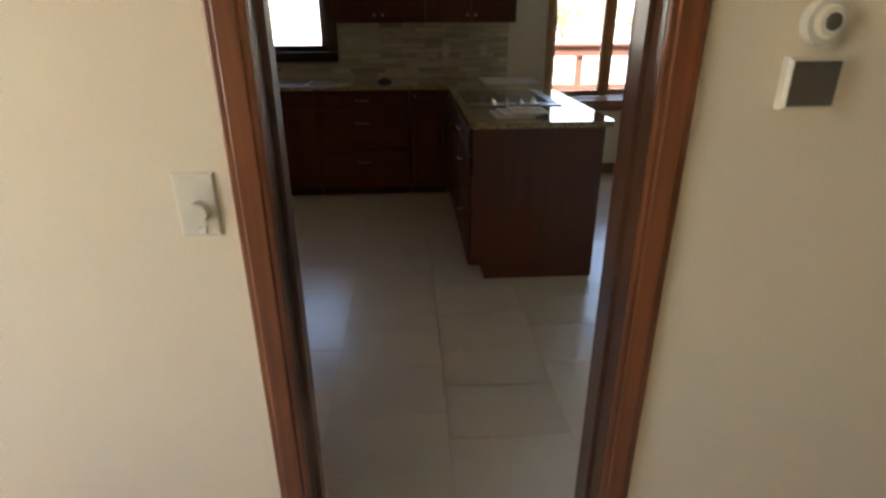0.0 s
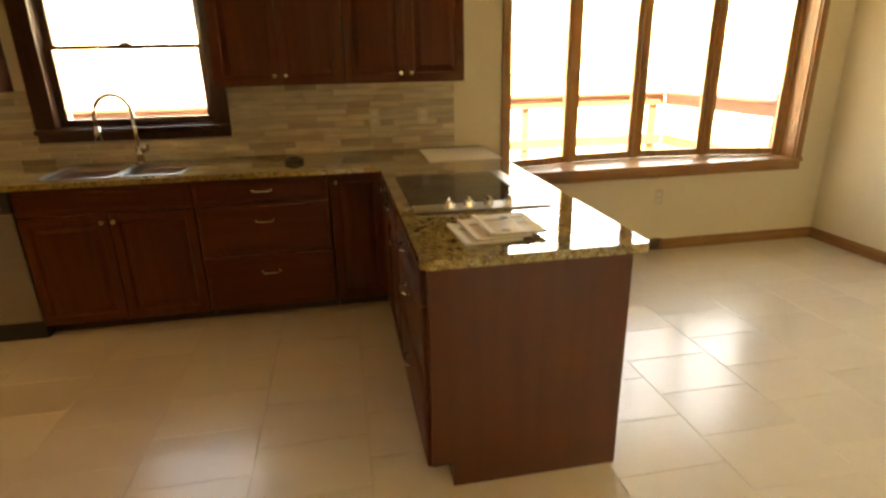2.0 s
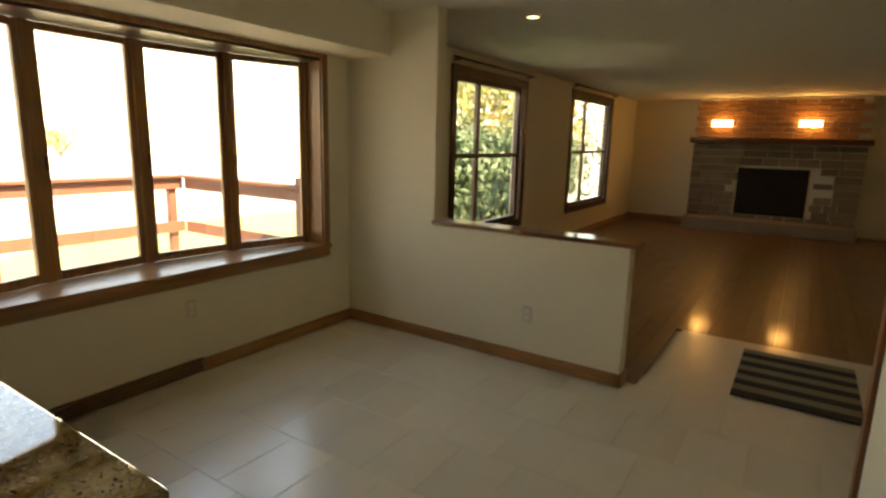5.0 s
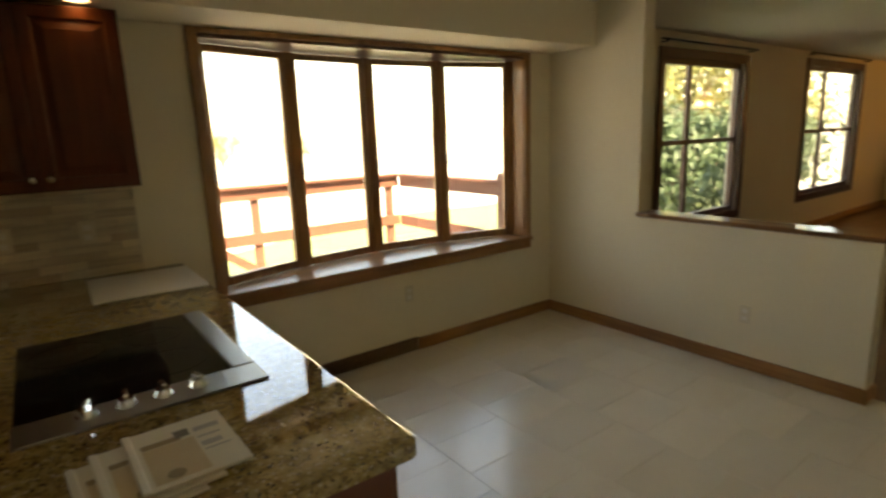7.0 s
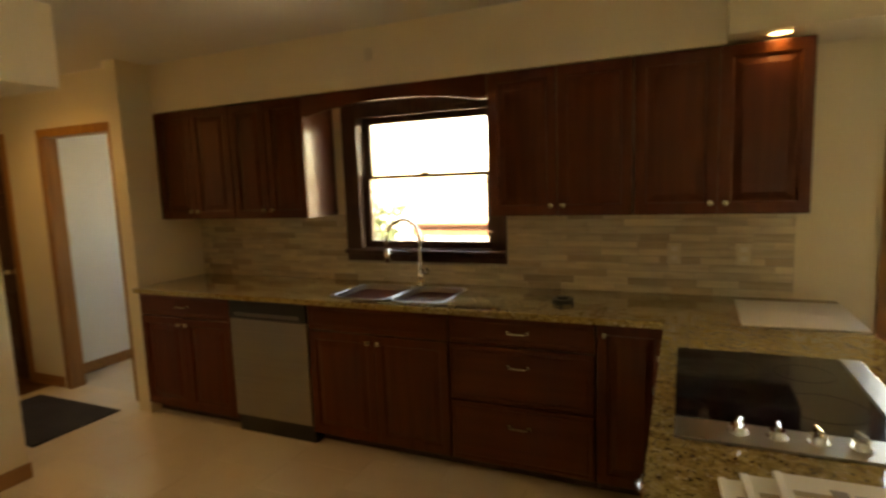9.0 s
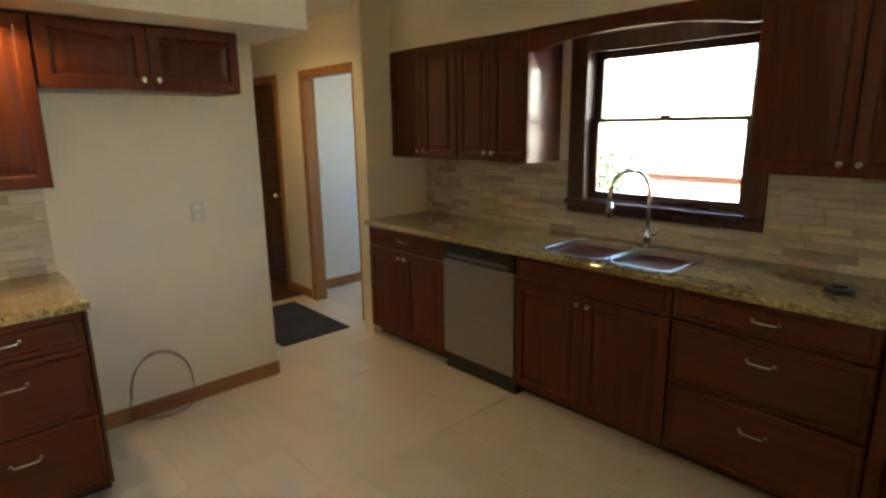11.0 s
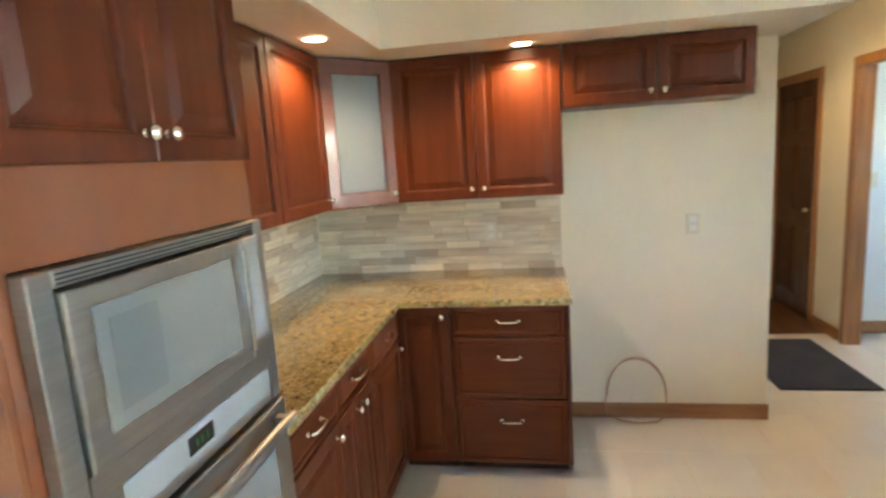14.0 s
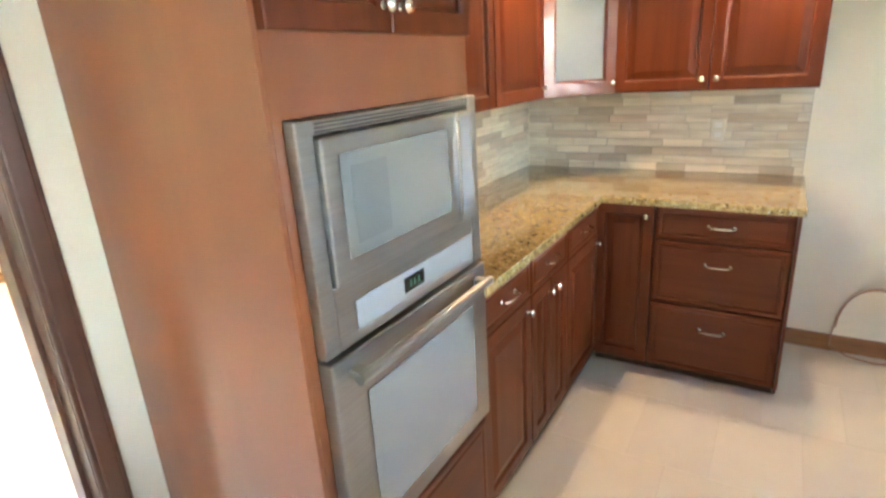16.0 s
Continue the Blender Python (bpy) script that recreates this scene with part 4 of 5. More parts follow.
# diagonal corner cabinet with a frosted glass door
cc = thing("corner_cabinet", "diagonal cherry corner cabinet with frosted glass door", "cabinet")
bm = bmesh.new()
foot = [(XW + 0.002, YS + 0.002), (-2.661, YS + 0.002), (-2.661, -3.712), (-2.952, -3.437), (XW + 0.002, -3.437)]
lo = [bm.verts.new((x, y, WZ)) for x, y in foot]
hi = [bm.verts.new((x, y, WZ + WH)) for x, y in foot]
bm.faces.new(lo[::-1]); bm.faces.new(hi)
for k in range(5):
    bm.faces.new((lo[k], lo[(k + 1) % 5], hi[(k + 1) % 5], hi[k]))
part("body", bm, CHERRY_SIDE, cc)
dl = math.hypot(0.291, 0.275)
md = Matrix.Translation((-2.661 + 0.0137, -3.712 + 0.0145, WZ + 0.004)) @ Matrix.Rotation(math.atan2(0.275, -0.291), 4, "Z")
w_, h_ = dl - 0.006, WH - 0.01
bm = wall_mesh(0.003, w_, 0, h_, 0, 0.019, [(0.062, w_ - 0.059, 0.062, h_ - 0.062)])
bmesh.ops.bevel(bm, geom=bm.edges[:], offset=0.002, segments=2, affect="EDGES", profile=0.5)
gd = part("glass_door", bm, CHERRY_SIDE, cc, m=md)
part("bead", wall_mesh(0.0621, w_ - 0.0591, 0.0621, h_ - 0.0621, 0.005, 0.018, [(0.072, w_ - 0.069, 0.072, h_ - 0.072)]), CHERRY, gd)
part("glass_pane", boxes((0.066, w_ - 0.063, 0.009, 0.013, 0.066, h_ - 0.066)), FROST, gd, "pale frosted glass pane")
fitting(KNOB_ME, "knob", gd, w_ - 0.028, 0.05)

# ---- oven tower ----
tw = thing("oven_tower", "tall cherry cabinet holding a built-in microwave and oven", "cabinet", pose(-0.70, -3.415, 0, 0, 0, 180))
TW = 0.682
bm = boxes((0.012, TW, 0.002, 0.60, 0.105, 0.49), (0.012, TW, 0.02, 0.60, 0.49, 1.46), (0.012, TW, 0.002, 0.60, 1.46, 2.073))
part("carcass", bm, CHERRY, tw)
# side panel and face frame carry the glare in a lighter veneer colour
part("side_panel", boxes((0.0, 0.0115, 0.0, 0.62, 0.0, 2.074)), CHERRY_LIT, tw, "smooth reddish cherry side panel")
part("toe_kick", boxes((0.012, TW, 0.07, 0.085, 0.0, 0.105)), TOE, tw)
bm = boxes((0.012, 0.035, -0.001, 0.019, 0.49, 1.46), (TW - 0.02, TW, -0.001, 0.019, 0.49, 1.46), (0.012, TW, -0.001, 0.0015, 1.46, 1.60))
part("face_frame", bm, CHERRY_LIT, tw)
k2 = (TW - 0.02) / 2
leaf(tw, 0.014, 1.60, k2, 0.468, (k2 - 0.028, 0.05))
leaf(tw, 0.017 + k2, 1.60, k2, 0.468, (0.028, 0.05))
front(tw, 0.014, 0.12, TW - 0.018, 0.35)

ov = thing("wall_oven", "stainless steel built-in microwave and wall oven combination", "oven", pose(-0.738, -3.415, 0.495, 0, 0, 180))
OW = 0.624
bm = boxes((0.0, OW, -0.002, 0.018, 0.0, 0.962))
part("housing", bm, STEEL_SHADED, ov)
# trim frame round the microwave and the oven controls
bm = bmesh.new()
box(bm, -0.006, 0.035, -0.030, -0.0025, 0.515, 0.962, 0.003)
box(bm, OW - 0.035, OW + 0.006, -0.030, -0.0025, 0.515, 0.962, 0.003)
box(bm, 0.035, OW - 0.035, -0.030, -0.0025, 0.935, 0.962, 0.003)
part("trim_frame", bm, STEEL, ov, "brushed steel trim frame")
for k in range(3):
    part("vent_slot", boxes((0.04, OW - 0.04, -0.0310, -0.0302, 0.939 + 0.007 * k, 0.942 + 0.007 * k)), BLACKPL, ov)
mw = part("microwave_door", boxes((0.037, OW - 0.115, -0.042, -0.003, 0.652, 0.93), bevel=0.004), STEEL, ov, "brushed steel microwave door")
part("door_glass", boxes((0.078, OW - 0.165, -0.0445, -0.0425, 0.697, 0.897), bevel=0.001), MWGLASS, mw, "door glass, grey with the reflected room's brightness")
part("inner_window", boxes((0.105, 0.215, -0.0455, -0.0447, 0.722, 0.872)), INNERWIN, mw)
part("microwave_panel", boxes((OW - 0.112, OW - 0.037, -0.042, -0.003, 0.652, 0.93), bevel=0.004), STEEL, ov)
part("keypad_glass", boxes((OW - 0.103, OW - 0.046, -0.0445, -0.0425, 0.69, 0.915), bevel=0.001), PANELGLASS, ov)
part("microwave_handle", boxes((OW - 0.127, OW - 0.119, -0.052, -0.0425, 0.675, 0.910), bevel=0.002), CHROME, ov, "thin bright door edge grip")
# oven controls and door
part("control_panel", boxes((0.036, OW - 0.036, -0.029, -0.0025, 0.515, 0.648), bevel=0.003), STEEL, ov)
cp = part("control_glass", boxes((0.09, OW - 0.05, -0.0315, -0.0295, 0.540, 0.604), bevel=0.001), PANELGLASS, ov, "pale grey touch control panel")
part("display", boxes((0.255, 0.335, -0.0330, -0.0320, 0.554, 0.590)), BLACKGLASS, cp)
for k, dx in enumerate((0.275, 0.290, 0.308)):
    part("digit", boxes((dx, dx + 0.006, -0.0342, -0.0335, 0.564, 0.580)), LEDGREEN, cp)
od = part("oven_door", boxes((-0.006, OW + 0.006, -0.040, -0.0025, 0.012, 0.508), bevel=0.005), STEEL, ov, "brushed steel oven door")
part("oven_glass", boxes((0.085, OW - 0.075, -0.0425, -0.0405, 0.07, 0.405), bevel=0.001), MWGLASS, od, "reflective oven window")
bm = bmesh.new()
cyl(bm, (0.028, -0.074, 0.470), (OW - 0.028, -0.074, 0.470), 0.012, seg=16)
for x in (0.05, OW - 0.05):
    box(bm, x - 0.014, x + 0.014, -0.074, -0.0405, 0.460, 0.480, 0.003)
part("oven_handle", bm, STEEL, od, "thick steel bar handle", smooth=False)

# ---- small fixtures ----
def plate(name, label, m, toggles):
    t = thing(name, label, "wall plate", m)
    w, h = 0.072, 0.116
    part("plate", rings_panel(w, h, [(0, 0.004), (0.004, 0.0), (0.012, -0.0005)], 0.006), PLATE, t, m=pose(-w / 2, -0.006, -h / 2))
    if toggles == "outlet":
        for z in (-0.024, 0.024):
            part("socket", boxes((-0.016, 0.016, -0.0085, -0.0063, z - 0.014, z + 0.014), bevel=0.001), BOARD, t)
    else:
        part("toggle", boxes((-0.006, 0.006, -0.022, -0.0063, -0.002, 0.014), bevel=0.002), BOARD, t)
    return t


plate("outlet_plate", "almond duplex outlet on the refrigerator space wall", pose(XW, -1.88, 1.135, 0, 0, 90), "outlet")
plate("outlet_plate", "almond duplex outlet on the stone backsplash", pose(XW + 0.013, -2.98, 1.14, 0, 0, 90), "outlet")
plate("outlet_plate", "almond duplex outlet on the backsplash by peninsula", pose(0.36, -0.013, 1.14), "outlet")
plate("outlet_plate", "almond duplex outlet low on the window wall", pose(2.22, -0.001, 0.44), "outlet")
plate("outlet_plate", "almond duplex outlet low on the half wall", pose(XE, -1.66, 0.36, 0, 0, -90), "outlet")
plate("switch_plate", "almond light switch on the wall return", pose(0.46, -3.72, 1.18, 0, 0, -90), "switch")
plate("outlet_plate", "almond duplex outlet on the sink wall backsplash", pose(0.03, -0.013, 1.14), "outlet")
plate("switch_plate", "almond light switch on the side room wall", pose(-4.779, -0.20, 1.2, 0, 0, 90), "switch")

# dimmer switch by the doorway
t = thing("dimmer_switch", "almond dimmer plate with a round knob by the doorway", "light switch", pose(-0.675, -4.172, 1.115))
part("plate", rings_panel(0.072, 0.116, [(0, 0.004), (0.004, 0.0), (0.012, -0.0005)], 0.006), PLATE, t, m=pose(-0.036, -0.006, -0.058))
bm = bmesh.new()
cyl(bm, (0.004, -0.0065, -0.01), (0.004, -0.024, -0.01), 0.019, 0.016, 24)
part("dial", bm, PLATE, t, "round almond dial")
part("slider", boxes((-0.004, 0.010, -0.010, -0.0065, -0.052, -0.040), bevel=0.001), BOARD, t)
# thermostat and round sensor
t = thing("thermostat", "beige wall thermostat with a dark display", "thermostat", pose(0.380, -4.172, 1.308))
part("housing", rings_panel(0.100, 0.085, [(0, 0.006), (0.005, 0.0), (0.02, -0.001)], 0.022), PLATE, t, m=pose(-0.0525, -0.022, -0.0425))
part("display", boxes((-0.047, 0.034, -0.0252, -0.0235, -0.036, 0.037), bevel=0.001), SCREENB, t, "dark display cover")
t = thing("round_sensor", "round beige wall sensor above the thermostat", "sensor", pose(0.378, -4.172, 1.405))
bm = bmesh.new()
cyl(bm, (0, 0, 0), (0, -0.018, 0), 0.038, 0.036, 32)
cyl(bm, (0, -0.018, 0), (0, -0.028, 0), 0.026, 0.022, 28)
part("ring", bm, PLATE, t)
bm = bmesh.new()
cyl(bm, (0, -0.0285, 0), (0, -0.031, 0), 0.014, 0.012, 20)
part("dial", bm, SCREENB, t)

# small detector on the soffit face
t = thing("chime_box", "small beige sensor on the soffit face", "sensor", pose(-1.60, -0.355, 2.31))
bm = bmesh.new()
box(bm, -0.022, 0.022, -0.022, -0.0005, -0.035, 0.035, 0.006)
part("housing", bm, PLATE, t)

# floor register under the bow window
t = thing("floor_register", "dark metal baseboard register under the bow window", "vent")
part("back", boxes((0.80, 2.27, -0.006, -0.001, 0.002, 0.10)), VENTM, t)
bm = bmesh.new()
box(bm, 0.80, 2.27, -0.030, -0.0065, 0.088, 0.102, 0.003)
part("top_rail", bm, VENTM, t)
for k in range(3):
    part("slat", boxes((0.80, 2.27, -0.026 + 0.002 * k, -0.0065, 0.012 + 0.025 * k, 0.022 + 0.025 * k)), VENTM, t)

# coiled water line by the refrigerator space
bm = bmesh.new()
pts = [(XW + 0.02, -2.36, 0.03), (XW + 0.022, -2.36, 0.10)]
for k in range(0, 181, 12):
    a = radians(180 - k)
    pts.append((XW + 0.03 + 0.01 * math.sin(a * 2), -2.19 + 0.165 * math.cos(a), 0.15 + 0.22 * math.sin(a)))
pts += [(XW + 0.04, -2.02, 0.09)]
tube(bm, pts, 0.0036, 8)
pts2 = [(p[0] + 0.012, p[1] * 0.985 - 0.03, p[2] * 1.06 - 0.008) for p in pts[2:-1]]
tube(bm, pts2, 0.0036, 8)
pts3 = [(XW + 0.022, -2.36, 0.03), (XW + 0.06, -2.28, 0.006), (XW + 0.09, -2.18, 0.006), (XW + 0.07, -2.08, 0.006), (XW + 0.04, -2.02, 0.03)]
tube(bm, pts3, 0.0045, 8)
solid("water_line", bm, COPPER, "thin coiled copper-brown water line against the wall", "water line", smooth=True)

# dark floor mat in the passage
bm = bmesh.new()
box(bm, -4.60, -3.66, -1.25, -0.66, 0.0005, 0.012, 0.004)
solid("floor_mat", bm, RUBBER, "dark brown floor mat in the passage", "mat")


# ---- recessed lamps ----
def recessed(x, y, z, watts, spot=True):
    t = thing("recessed_light", "small lit recessed ceiling light with white ring", "ceiling light", pose(x, y, z), "recessed lights")
    bm = bmesh.new()
    bmesh.ops.create_circle(bm, segments=32, radius=0.062)
    bmesh.ops.create_circle(bm, segments=32, radius=0.046, matrix=Matrix.Translation((0, 0, -0.006)))
    bmesh.ops.bridge_loops(bm, edges=bm.edges[:])
    part("ring", bm, BOARD, t, m=pose(0, 0, -0.001), smooth=True)
    bm = bmesh.new()
    cyl(bm, (0, 0, -0.004), (0, 0, -0.002), 0.047, seg=32)
    part("lens", bm, LAMPGLOW, t, "glowing warm lamp lens")
    if watts:
        l = new("lamp", bpy.data.lights.new("lamp", "SPOT"))
        l.data.energy, l.data.color, l.data.spot_size, l.data.spot_blend, l.data.shadow_soft_size = watts, (1.0, 0.66, 0.34), radians(150), 0.6, 0.045
        l.parent = t
        l.matrix_basis = pose(0, 0, -0.012)
    return t


recessed(0.44, -0.37, SOFFIT + 0.02, LAMP_W * 0.12)
recessed(-2.83, -2.76, SOFFIT_W, LAMP_W)
recessed(-2.32, -3.57, SOFFIT_W, LAMP_W)
recessed(4.3, -1.3, CEIL, LAMP_W * 0.15)
recessed(-4.1, -1.15, CEIL, LAMP_W * 1.1)


# ---- family room: fireplace, rug ----
FX = 12.5
fp = thing("fireplace", "stone fireplace with brick chimney breast and dark firebox", "fireplace", kind="")
Y0, Y1 = -4.0, -1.25
part("breast", boxes((FX - 0.30, FX - 0.002, Y0 + 0.05, Y1 - 0.05, 0.0, CEIL - 0.002)), GROUT, fp)
rnd = random.Random(5)
stone_z = 0.0
row = 0
while stone_z < 1.55:
    h = rnd.uniform(0.10, 0.16)
    y = Y0
    while y < Y1 - 0.02:
        w = min(rnd.uniform(0.2, 0.42), Y1 - y)
        if not (y + w > -3.22 and y < -2.08 and 0.32 < stone_z + h and stone_z < 1.15):
            bm = bmesh.new()
            box(bm, FX - 0.36 - rnd.uniform(0, 0.02), FX - 0.295, y + 0.006, y + w - 0.006, stone_z + 0.005, min(stone_z + h, 1.6) - 0.005)
            part("stone", bm, FPSTONE, fp)
        y += w
    stone_z += h
# the opening is a solid near-black slab with no hollow behind it
part("firebox", boxes((FX - 0.345, FX - 0.30, -3.22, -2.08, 0.30, 1.17)), FIREBOX_BLACK, fp, "near-black slab in place of the firebox opening")
bm = bmesh.new()
box(bm, FX - 0.52, FX - 0.28, Y0 - 0.05, Y1 + 0.05, 1.62, 1.72, 0.01)
part("mantel", bm, DARKWOOD, fp, "dark wooden mantel shelf")
bz = 1.735
k = 0
while bz < CEIL - 0.08:
    y = Y0 + (0.0 if k % 2 else 0.16)
    while y < Y1 - 0.1:
        w = min(0.32, Y1 - y)
        part("brick", boxes((FX - 0.335, FX - 0.295, y + 0.006, y + w - 0.006, bz, bz + 0.085)), FPBRICK, fp)
        y += 0.32
    bz += 0.098
    k += 1
part("hearth", boxes((FX - 0.85, FX - 0.365, Y0, Y1, 0.0, 0.22), bevel=0.01), FPSTONE, fp)
for y in (-3.12, -1.72):
    s = thing("wall_sconce", "lit amber wall sconce on the chimney breast", "wall light", pose(FX - 0.335, y, 1.98))
    bm = bmesh.new()
    box(bm, -0.02, -0.001, -0.06, 0.06, -0.07, 0.07, 0.004)
    part("backplate", bm, DARKWOOD, s)
    bm = bmesh.new()
    cyl(bm, (-0.10, -0.17, 0.0), (-0.10, 0.17, 0.0), 0.055, seg=20)
    box(bm, -0.10, -0.02, -0.015, 0.015, -0.012, 0.012)
    part("shade", bm, SCONCEGLOW, s, "glowing amber glass shade", smooth=False)
    l = new("lamp", bpy.data.lights.new("lamp", "POINT"))
    l.data.energy, l.data.color, l.data.shadow_soft_size = SCONCE_W, (1.0, 0.55, 0.2), 0.05
    l.parent = s
    l.matrix_basis = pose(-0.22, 0, 0.02)

rug = thing("striped_rug", "dark rug with lighter stripes on the tiles", "rug")
for k in range(10):
    x0, x1 = 4.0 + 0.095 * k, 4.095 + 0.095 * k
    part("stripe", boxes((x0, x1, -3.62, -2.93, 0.0005, 0.012)), RUGLIGHT if k % 2 else RUBBER, rug)

# ---- outdoors: ground, deck, rail, shrubs ----
bm = bmesh.new()
n = 40
gv = {}
for i in range(n + 1):
    for j in range(n + 1):
        x, y = -400 + 800 * i / n, -400 + 800 * j / n
        gv[i, j] = bm.verts.new((x, y, -0.95))
for i in range(n):
    for j in range(n):
        bm.faces.new((gv[i, j], gv[i + 1, j], gv[i + 1, j + 1], gv[i, j + 1]))
solid("ground", bm, FIELD, "pale sunlit open ground reaching to the horizon", "ground", "structure")
bm = bmesh.new()
rim = []
for k in range(48):
    a = math.tau * k / 48
    r = 1 + 0.06 * math.sin(3 * a) + 0.04 * math.sin(7 * a + 1)
    rim.append(bm.verts.new((12.0 + 9.0 * r * math.cos(a), 6.6 + 5.4 * r * math.sin(a), -0.945)))
bm.faces.new(rim)
solid("lawn", bm, GRASS, "green lawn beside the deck", "lawn", "structure")

DZ = -0.12
deck = thing("deck_floor", "weathered sunlit wooden deck boards outside", "deck", kind="structure")
part("deck_frame", boxes((-3.30, 4.30, 0.5, 3.45, -0.95, DZ - 0.032)), DECKWOOD, deck)
for k in range(22):
    part("deck_board", boxes((-3.35, 4.35, 0.46 + 0.14 * k, 0.593 + 0.14 * k, DZ - 0.03, DZ)), DECKFLOOR, deck)


def rail(a, b, posts, brace=None):
    t = thing("deck_railing", "reddish-brown wooden deck railing with two rails", "railing")
    a, b = Vector(a), Vector(b)
    d = b - a
    m = Matrix.Translation(a) @ Matrix.Rotation(math.atan2(d.y, d.x), 4, "Z")
    L = d.length
    for z0, z1 in ((0.985, 1.125), (0.45, 0.585)):
        bm = bmesh.new()
        box(bm, 0, L, -0.02, 0.02, z0, z1, 0.004)
        part("rail", bm, DECKWOOD, t, m=m)
    bm = bmesh.new()
    box(bm, -0.03, L + 0.03, -0.075, 0.075, 1.126, 1.160, 0.006)
    part("top_cap", bm, DECKWOOD, t, m=m)
    for p in posts:
        bm = bmesh.new()
        box(bm, p * L - 0.045, p * L + 0.045, 0.021, 0.11, 0.0, 1.125, 0.004)
        part("post", bm, DECKWOOD, t, m=m)
    # board stands in for a stair rail, placed to fit the camera's view
    if brace:
        xa, za, xb, zb = brace
        n = math.hypot(xb - xa, zb - za)
        bm = boxes((0, n, -0.02, 0.02, -0.05, 0.05), bevel=0.004)
        part("brace", bm, DECKWOOD, t, m=m @ Matrix.Translation((xa, 0.042, za)) @ Matrix.Rotation(-math.atan2(zb - za, xb - xa), 4, "Y"))


rail((-3.25, 3.35, DZ), (4.25, 3.35, DZ), (0.01, 0.17, 0.34, 0.51, 0.735, 0.985), (4.80, 0.60, 5.49, 0.10))
rail((4.25, 3.27, DZ), (4.25, 1.23, DZ), (0.4,))
bm = bmesh.new()
box(bm, 4.18, 4.32, 1.08, 1.22, DZ, 1.12, 0.01)
solid("rail_newel", bm, DECKWOOD, "reddish-brown end post of the deck railing", "post")


def shrub(x, y, z, r, h, material, label, seed, leaves=1500, trunk=0.05):
    t = thing("shrub" if h < 3 else "tree", label, "shrub" if h < 3 else "tree", pose(x, y, z))
    rnd = random.Random(seed)
    bm = bmesh.new()
    tips = []
    for k in range(7):
        a = rnd.uniform(0, math.tau)
        q = Vector((math.cos(a) * r * 0.6, math.sin(a) * r * 0.6, h * rnd.uniform(0.55, 0.85)))
        mid = Vector((q.x * 0.3, q.y * 0.3, h * 0.35))
        cyl(bm, (0, 0, 0 if k == 0 else h * 0.12), mid, trunk * (1 if k == 0 else 0.6), trunk * 0.5, 7)
        cyl(bm, mid, q, trunk * 0.5, trunk * 0.15, 6)
        tips.append(q)
    part("trunk", bm, BARK, t)
    bm = bmesh.new()
    clumps = [Vector((rnd.gauss(0, 0.42) * r, rnd.gauss(0, 0.42) * r, h * rnd.uniform(0.25, 1.0))) for _ in range(26)] + tips
    s = 0.035 * (r + h) ** 0.6 + 0.02
    for k in range(leaves):
        c = rnd.choice(clumps)
        p = c + Vector((rnd.gauss(0, 0.16), rnd.gauss(0, 0.16), rnd.gauss(0, 0.13))) * (r + h) * 0.5
        if p.z < 0.05:
            p.z = 0.05
        m = Matrix.Translation(p) @ Euler((rnd.uniform(0, 6.3), rnd.uniform(0, 6.3), rnd.uniform(0, 6.3))).to_matrix().to_4x4()
        v = [bm.verts.new(m @ Vector(q) * 1.0) for q in ((-s, 0, 0), (0, -0.45 * s, 0.1 * s), (s, 0, 0), (0, 0.45 * s, 0.1 * s))]
        bm.faces.new(v)
    part("crown", bm, material, t)
    return t


G = -0.95
shrub(-7.4, 8.2, G, 1.3, 2.0, LEAF, "rounded green shrub outside the sink window", 3, 2600)
for k, (x, y) in enumerate(((9.8, 3.0), (11.4, 3.3), (13.2, 3.0), (15.4, 3.6), (18.4, 4.2))):
    shrub(x, y, G, 1.3, 2.6, LEAF, "dense green shrub outside the family room windows", 20 + k, 2200)
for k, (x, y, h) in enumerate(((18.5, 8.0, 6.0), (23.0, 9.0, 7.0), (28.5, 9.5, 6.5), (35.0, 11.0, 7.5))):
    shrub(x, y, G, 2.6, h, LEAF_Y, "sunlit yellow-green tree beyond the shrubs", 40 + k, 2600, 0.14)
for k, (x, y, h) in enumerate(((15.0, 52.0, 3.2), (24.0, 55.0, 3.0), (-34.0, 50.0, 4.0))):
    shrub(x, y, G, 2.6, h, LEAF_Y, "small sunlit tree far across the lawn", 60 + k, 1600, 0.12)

# ---- floors and stone pieces ----
floor = solid("floor", boxes((-6.3, 4.0, YS - 0.12, 0.0, -0.05, -0.0022)), GROUT, "large glossy beige floor tiles with thin joints", "floor", "structure")
tile_cache = {}


def tile_mesh(w, h):
    key = (round(w, 3), round(h, 3))
    if key not in tile_cache:
        bm = bmesh.new()
        c = 0.0015
        lo = [bm.verts.new((x, y, -0.003)) for x, y in ((-w / 2, -h / 2), (w / 2, -h / 2), (w / 2, h / 2), (-w / 2, h / 2))]
        mi = [bm.verts.new((v.co.x, v.co.y, -c)) for v in lo]
        hi = [bm.verts.new((v.co.x - math.copysign(c, v.co.x), v.co.y - math.copysign(c, v.co.y), 0)) for v in lo]
        for a, b in ((lo, mi), (mi, hi)):
            for k in range(4):
                bm.faces.new((a[k], a[(k + 1) % 4], b[(k + 1) % 4], b[k]))
        bm.faces.new(hi)
        tile_cache[key] = finish(bm, "tile", TILE)
    return tile_cache[key]


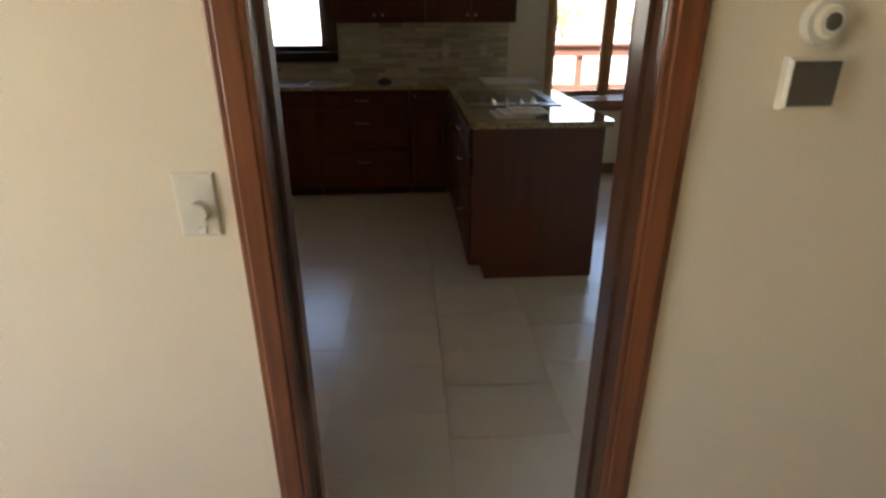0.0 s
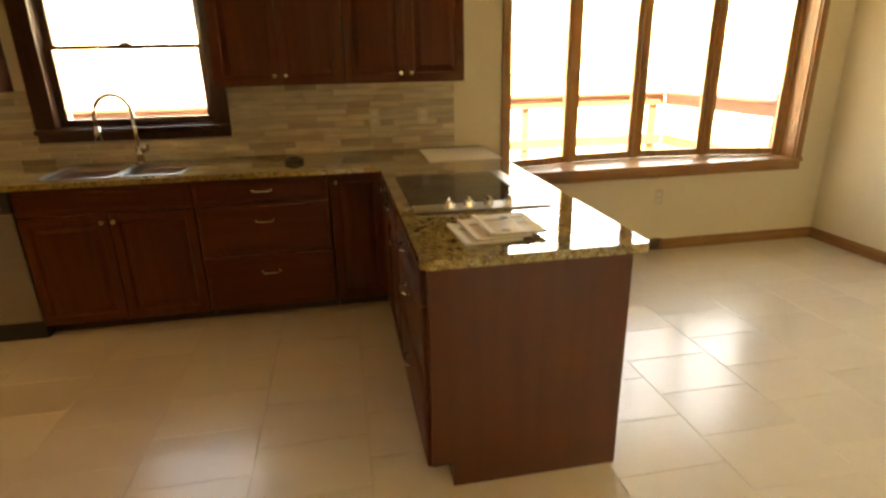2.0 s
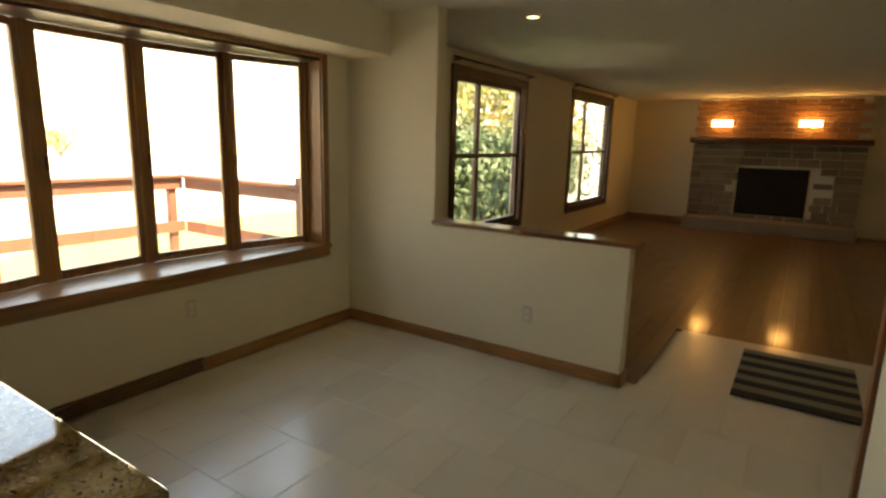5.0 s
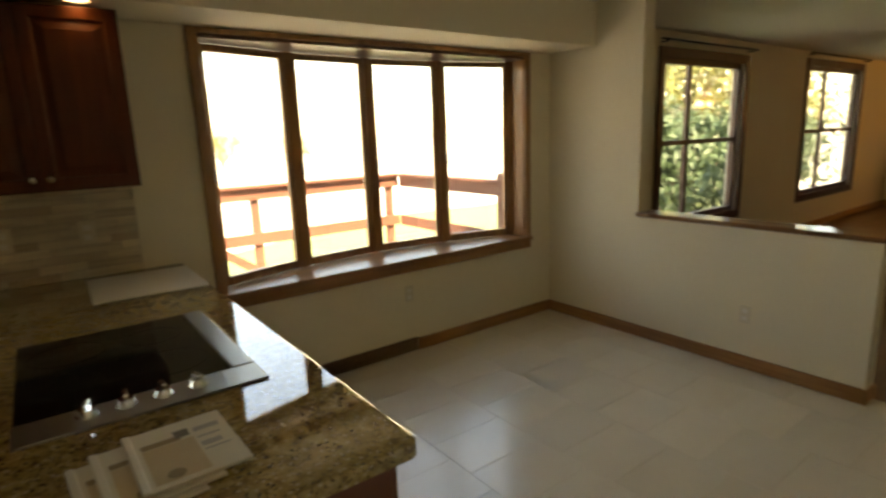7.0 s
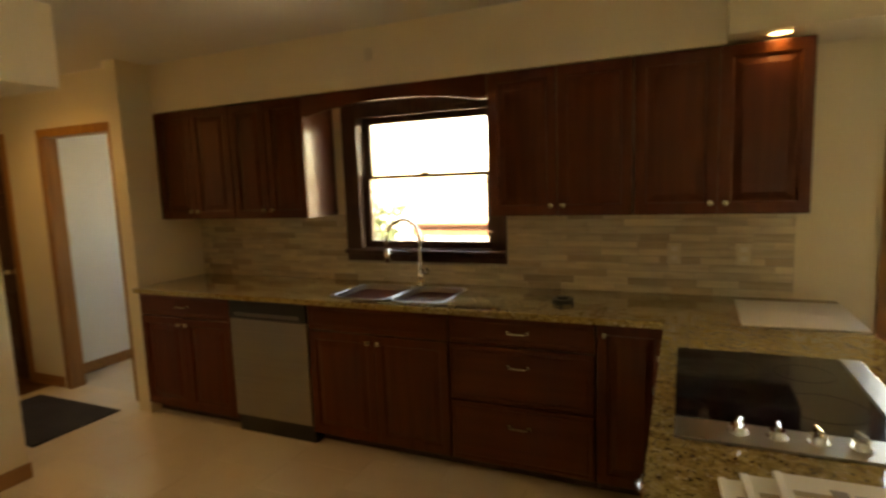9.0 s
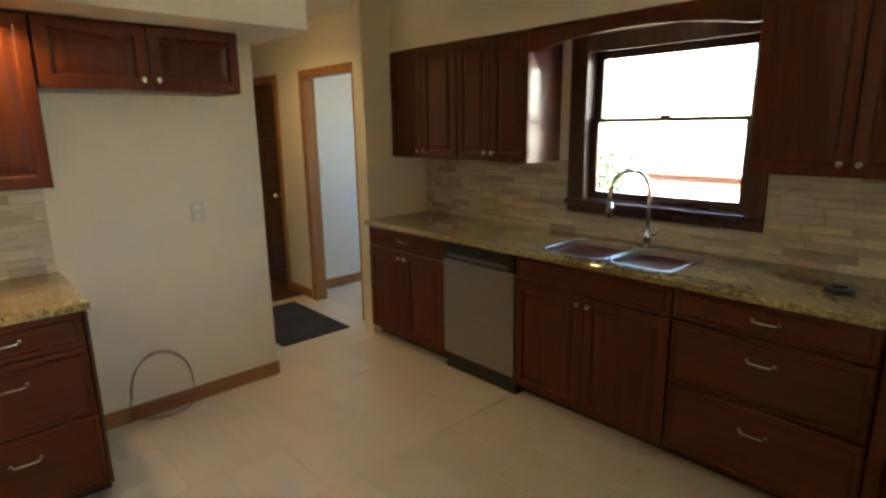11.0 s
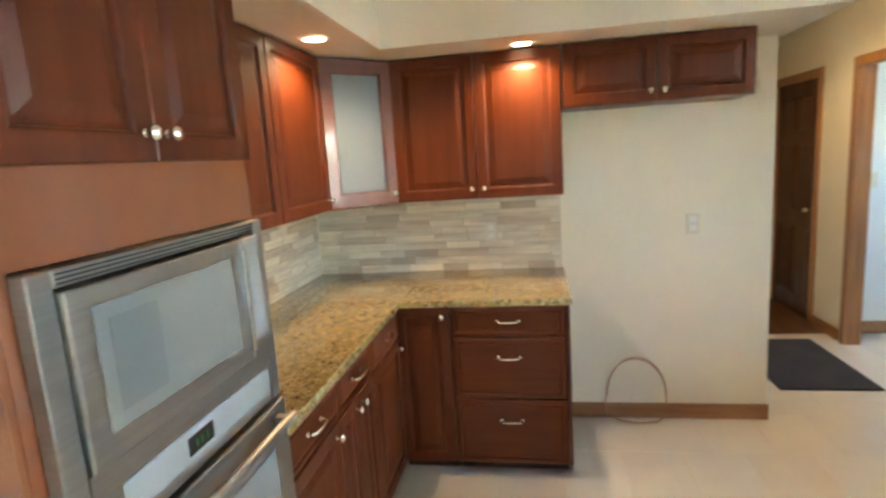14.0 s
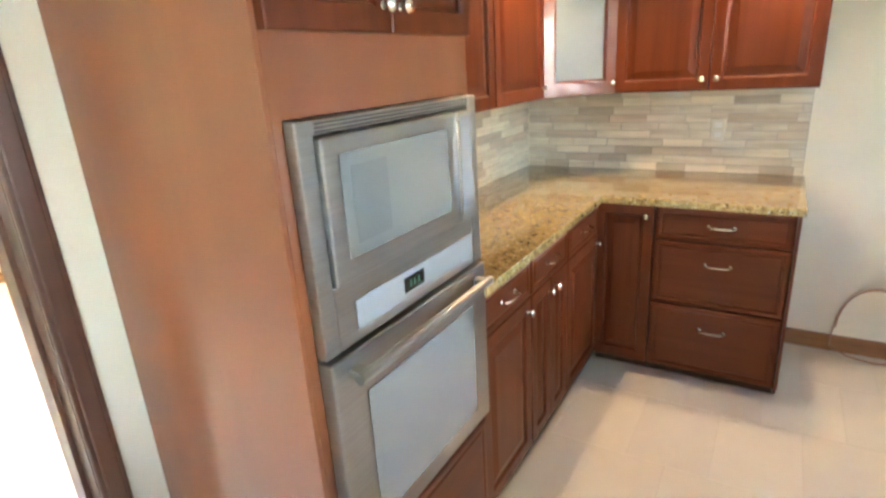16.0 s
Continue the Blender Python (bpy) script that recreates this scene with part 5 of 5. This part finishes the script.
def lay_tiles(x0, x1, y0, y1, tw=0.45, th=0.305, phase=-2.33, gap=0.0021):
    """Columns of 45 by 30 cm tiles whose joints shift by half a tile from column to column."""
    n = math.floor((x0 - 0.71) / tw)
    while 0.71 + n * tw < x1 - 0.01:
        a, b = max(0.71 + n * tw, x0), min(0.71 + (n + 1) * tw, x1)
        y = phase + (0.5 * th if n % 2 else 0.0)
        y -= th * math.ceil((y - y0) / th)
        while y < y1 - 0.01:
            c, d = max(y, y0), min(y + th, y1)
            if d - c > 0.02 and b - a > 0.02:
                o = new("tile", tile_mesh(b - a - gap, d - c - gap))
                o.parent = floor
                o.location = ((a + b) / 2, (c + d) / 2, 0)
            y += th
        n += 1


lay_tiles(-3.53, 3.80, YS, -0.0)
lay_tiles(-4.75, -3.53, -1.48, -0.47)
lay_tiles(-0.54, 0.11, YS - 0.12, YS)
# tile apron in front of the family room
ap = solid("floor_apron", boxes((3.80, 5.15, -3.9, -2.45, -0.05, -0.0005)), TILE, "beige tiled apron beside the hardwood floor", "floor", "structure")

fam = solid("floor_family", boxes((3.80, 12.5, -6.6, 0.0, -0.06, -0.016)), GROUT, "glossy brown hardwood plank floor", "floor", "structure")
pw = 0.12
k = 0
PLANK = {}
y = -6.6
while y < -0.005:
    x = 3.80 - (k * 0.77) % 1.9
    while x < 12.5:
        a, b = max(x, 3.80), min(x + 1.9, 12.5)
        if y + pw > -3.9 and y < -2.45:
            a = max(a, 5.15)
        if b - a > 0.05:
            key = round(b - a, 3)
            if key not in PLANK:
                bm = boxes((0, b - a - 0.002, 0, pw - 0.002, -0.0155, -0.001))
                PLANK[key] = finish(bm, "plank", WOODFLOOR)
            o = new("plank", PLANK[key])
            o.parent = fam
            o.location = (a, y, 0)
        x += 1.9
    y += pw
    k += 1
solid("floor_family_south", boxes((3.0, 3.80, -6.6, -4.16, -0.06, -0.001)), WOODFLOOR, "brown hardwood floor beside the opening", "floor", "structure")
hallf = solid("floor_passage", boxes((-6.3, -4.75, -1.48, 0.0, -0.0055, -0.001)), WOODFLOOR, "brown wooden passage floor", "floor", "structure")


# ---- stone backsplash ----
def backsplash(name, m, length, z0, z1, skip=(), seed=1):
    """Thin stone strips on a wall that faces -y in its own frame, along x from 0 to length."""
    t = thing(name, "mixed beige and grey stone strip backsplash", "backsplash", m, kind="structure")
    part("grout_bed", boxes(*[(a, b, -0.004, -0.0008, c, d) for a, b, c, d in holed(0, length, z0, z1, list(skip))]), SGROUT, t)
    rnd = random.Random(seed)
    rows = int(round((z1 - z0) / 0.043))
    h = (z1 - z0) / rows
    cache = {}
    for r in range(rows):
        a = -rnd.uniform(0, 0.3)
        za, zb = z0 + r * h, z0 + (r + 1) * h
        while a < length:
            w = rnd.choice((0.15, 0.20, 0.20, 0.30))
            s, e = max(a, 0), min(a + w, length)
            segs = [(s, e)]
            for k0, k1, c0, c1 in skip:
                if c0 < zb - 0.01 and c1 > za + 0.01:
                    segs = [p for q in segs for p in ((q[0], min(q[1], k0)), (max(q[0], k1), q[1])) if p[1] - p[0] > 0.012]
            for s, e in segs:
                if e - s > 0.012:
                    dpt = rnd.choice((0.0105, 0.0115, 0.0125))
                    stone = STONE_DK if rnd.random() < 0.2 else STONE
                    key = (round(e - s, 2), dpt, stone.name)
                    if key not in cache:
                        bm = bmesh.new()
                        L = e - s - 0.0025
                        c = 0.0012
                        q = ((0, 0), (L, 0), (L, h - 0.0025), (0, h - 0.0025))
                        lo = [bm.verts.new((u, -0.0042, v)) for u, v in q]
                        mi = [bm.verts.new((u, -dpt + c, v)) for u, v in q]
                        hi = [bm.verts.new((min(max(u, c), L - c), -dpt, min(max(v, c), h - 0.0025 - c))) for u, v in q]
                        for p1, p2 in ((lo, mi), (mi, hi)):
                            for k in range(4):
                                bm.faces.new((p1[k], p1[(k + 1) % 4], p2[(k + 1) % 4], p2[k]))
                        bm.faces.new(hi)
                        cache[key] = finish(bm, "stone_strip", stone)
                    o = new("stone_strip", cache[key])
                    o.parent = t
                    o.location = (s, 0, za)
            a += w
    return t


backsplash("backsplash_1", pose(-3.408, 0, 0), 3.99, COUNTER + 0.001, UZ - 0.001, [(1.36, 2.51, 1.052, 1.5)], 4)
backsplash("backsplash_2", pose(XW, YS + 0.014, 0, 0, 0, 90), 1.44, COUNTER + 0.001, WZ - 0.001, [], 7)
backsplash("backsplash_3", pose(-1.386, YS, 0, 0, 0, 180), 1.88, COUNTER + 0.001, WZ - 0.001, [], 9)
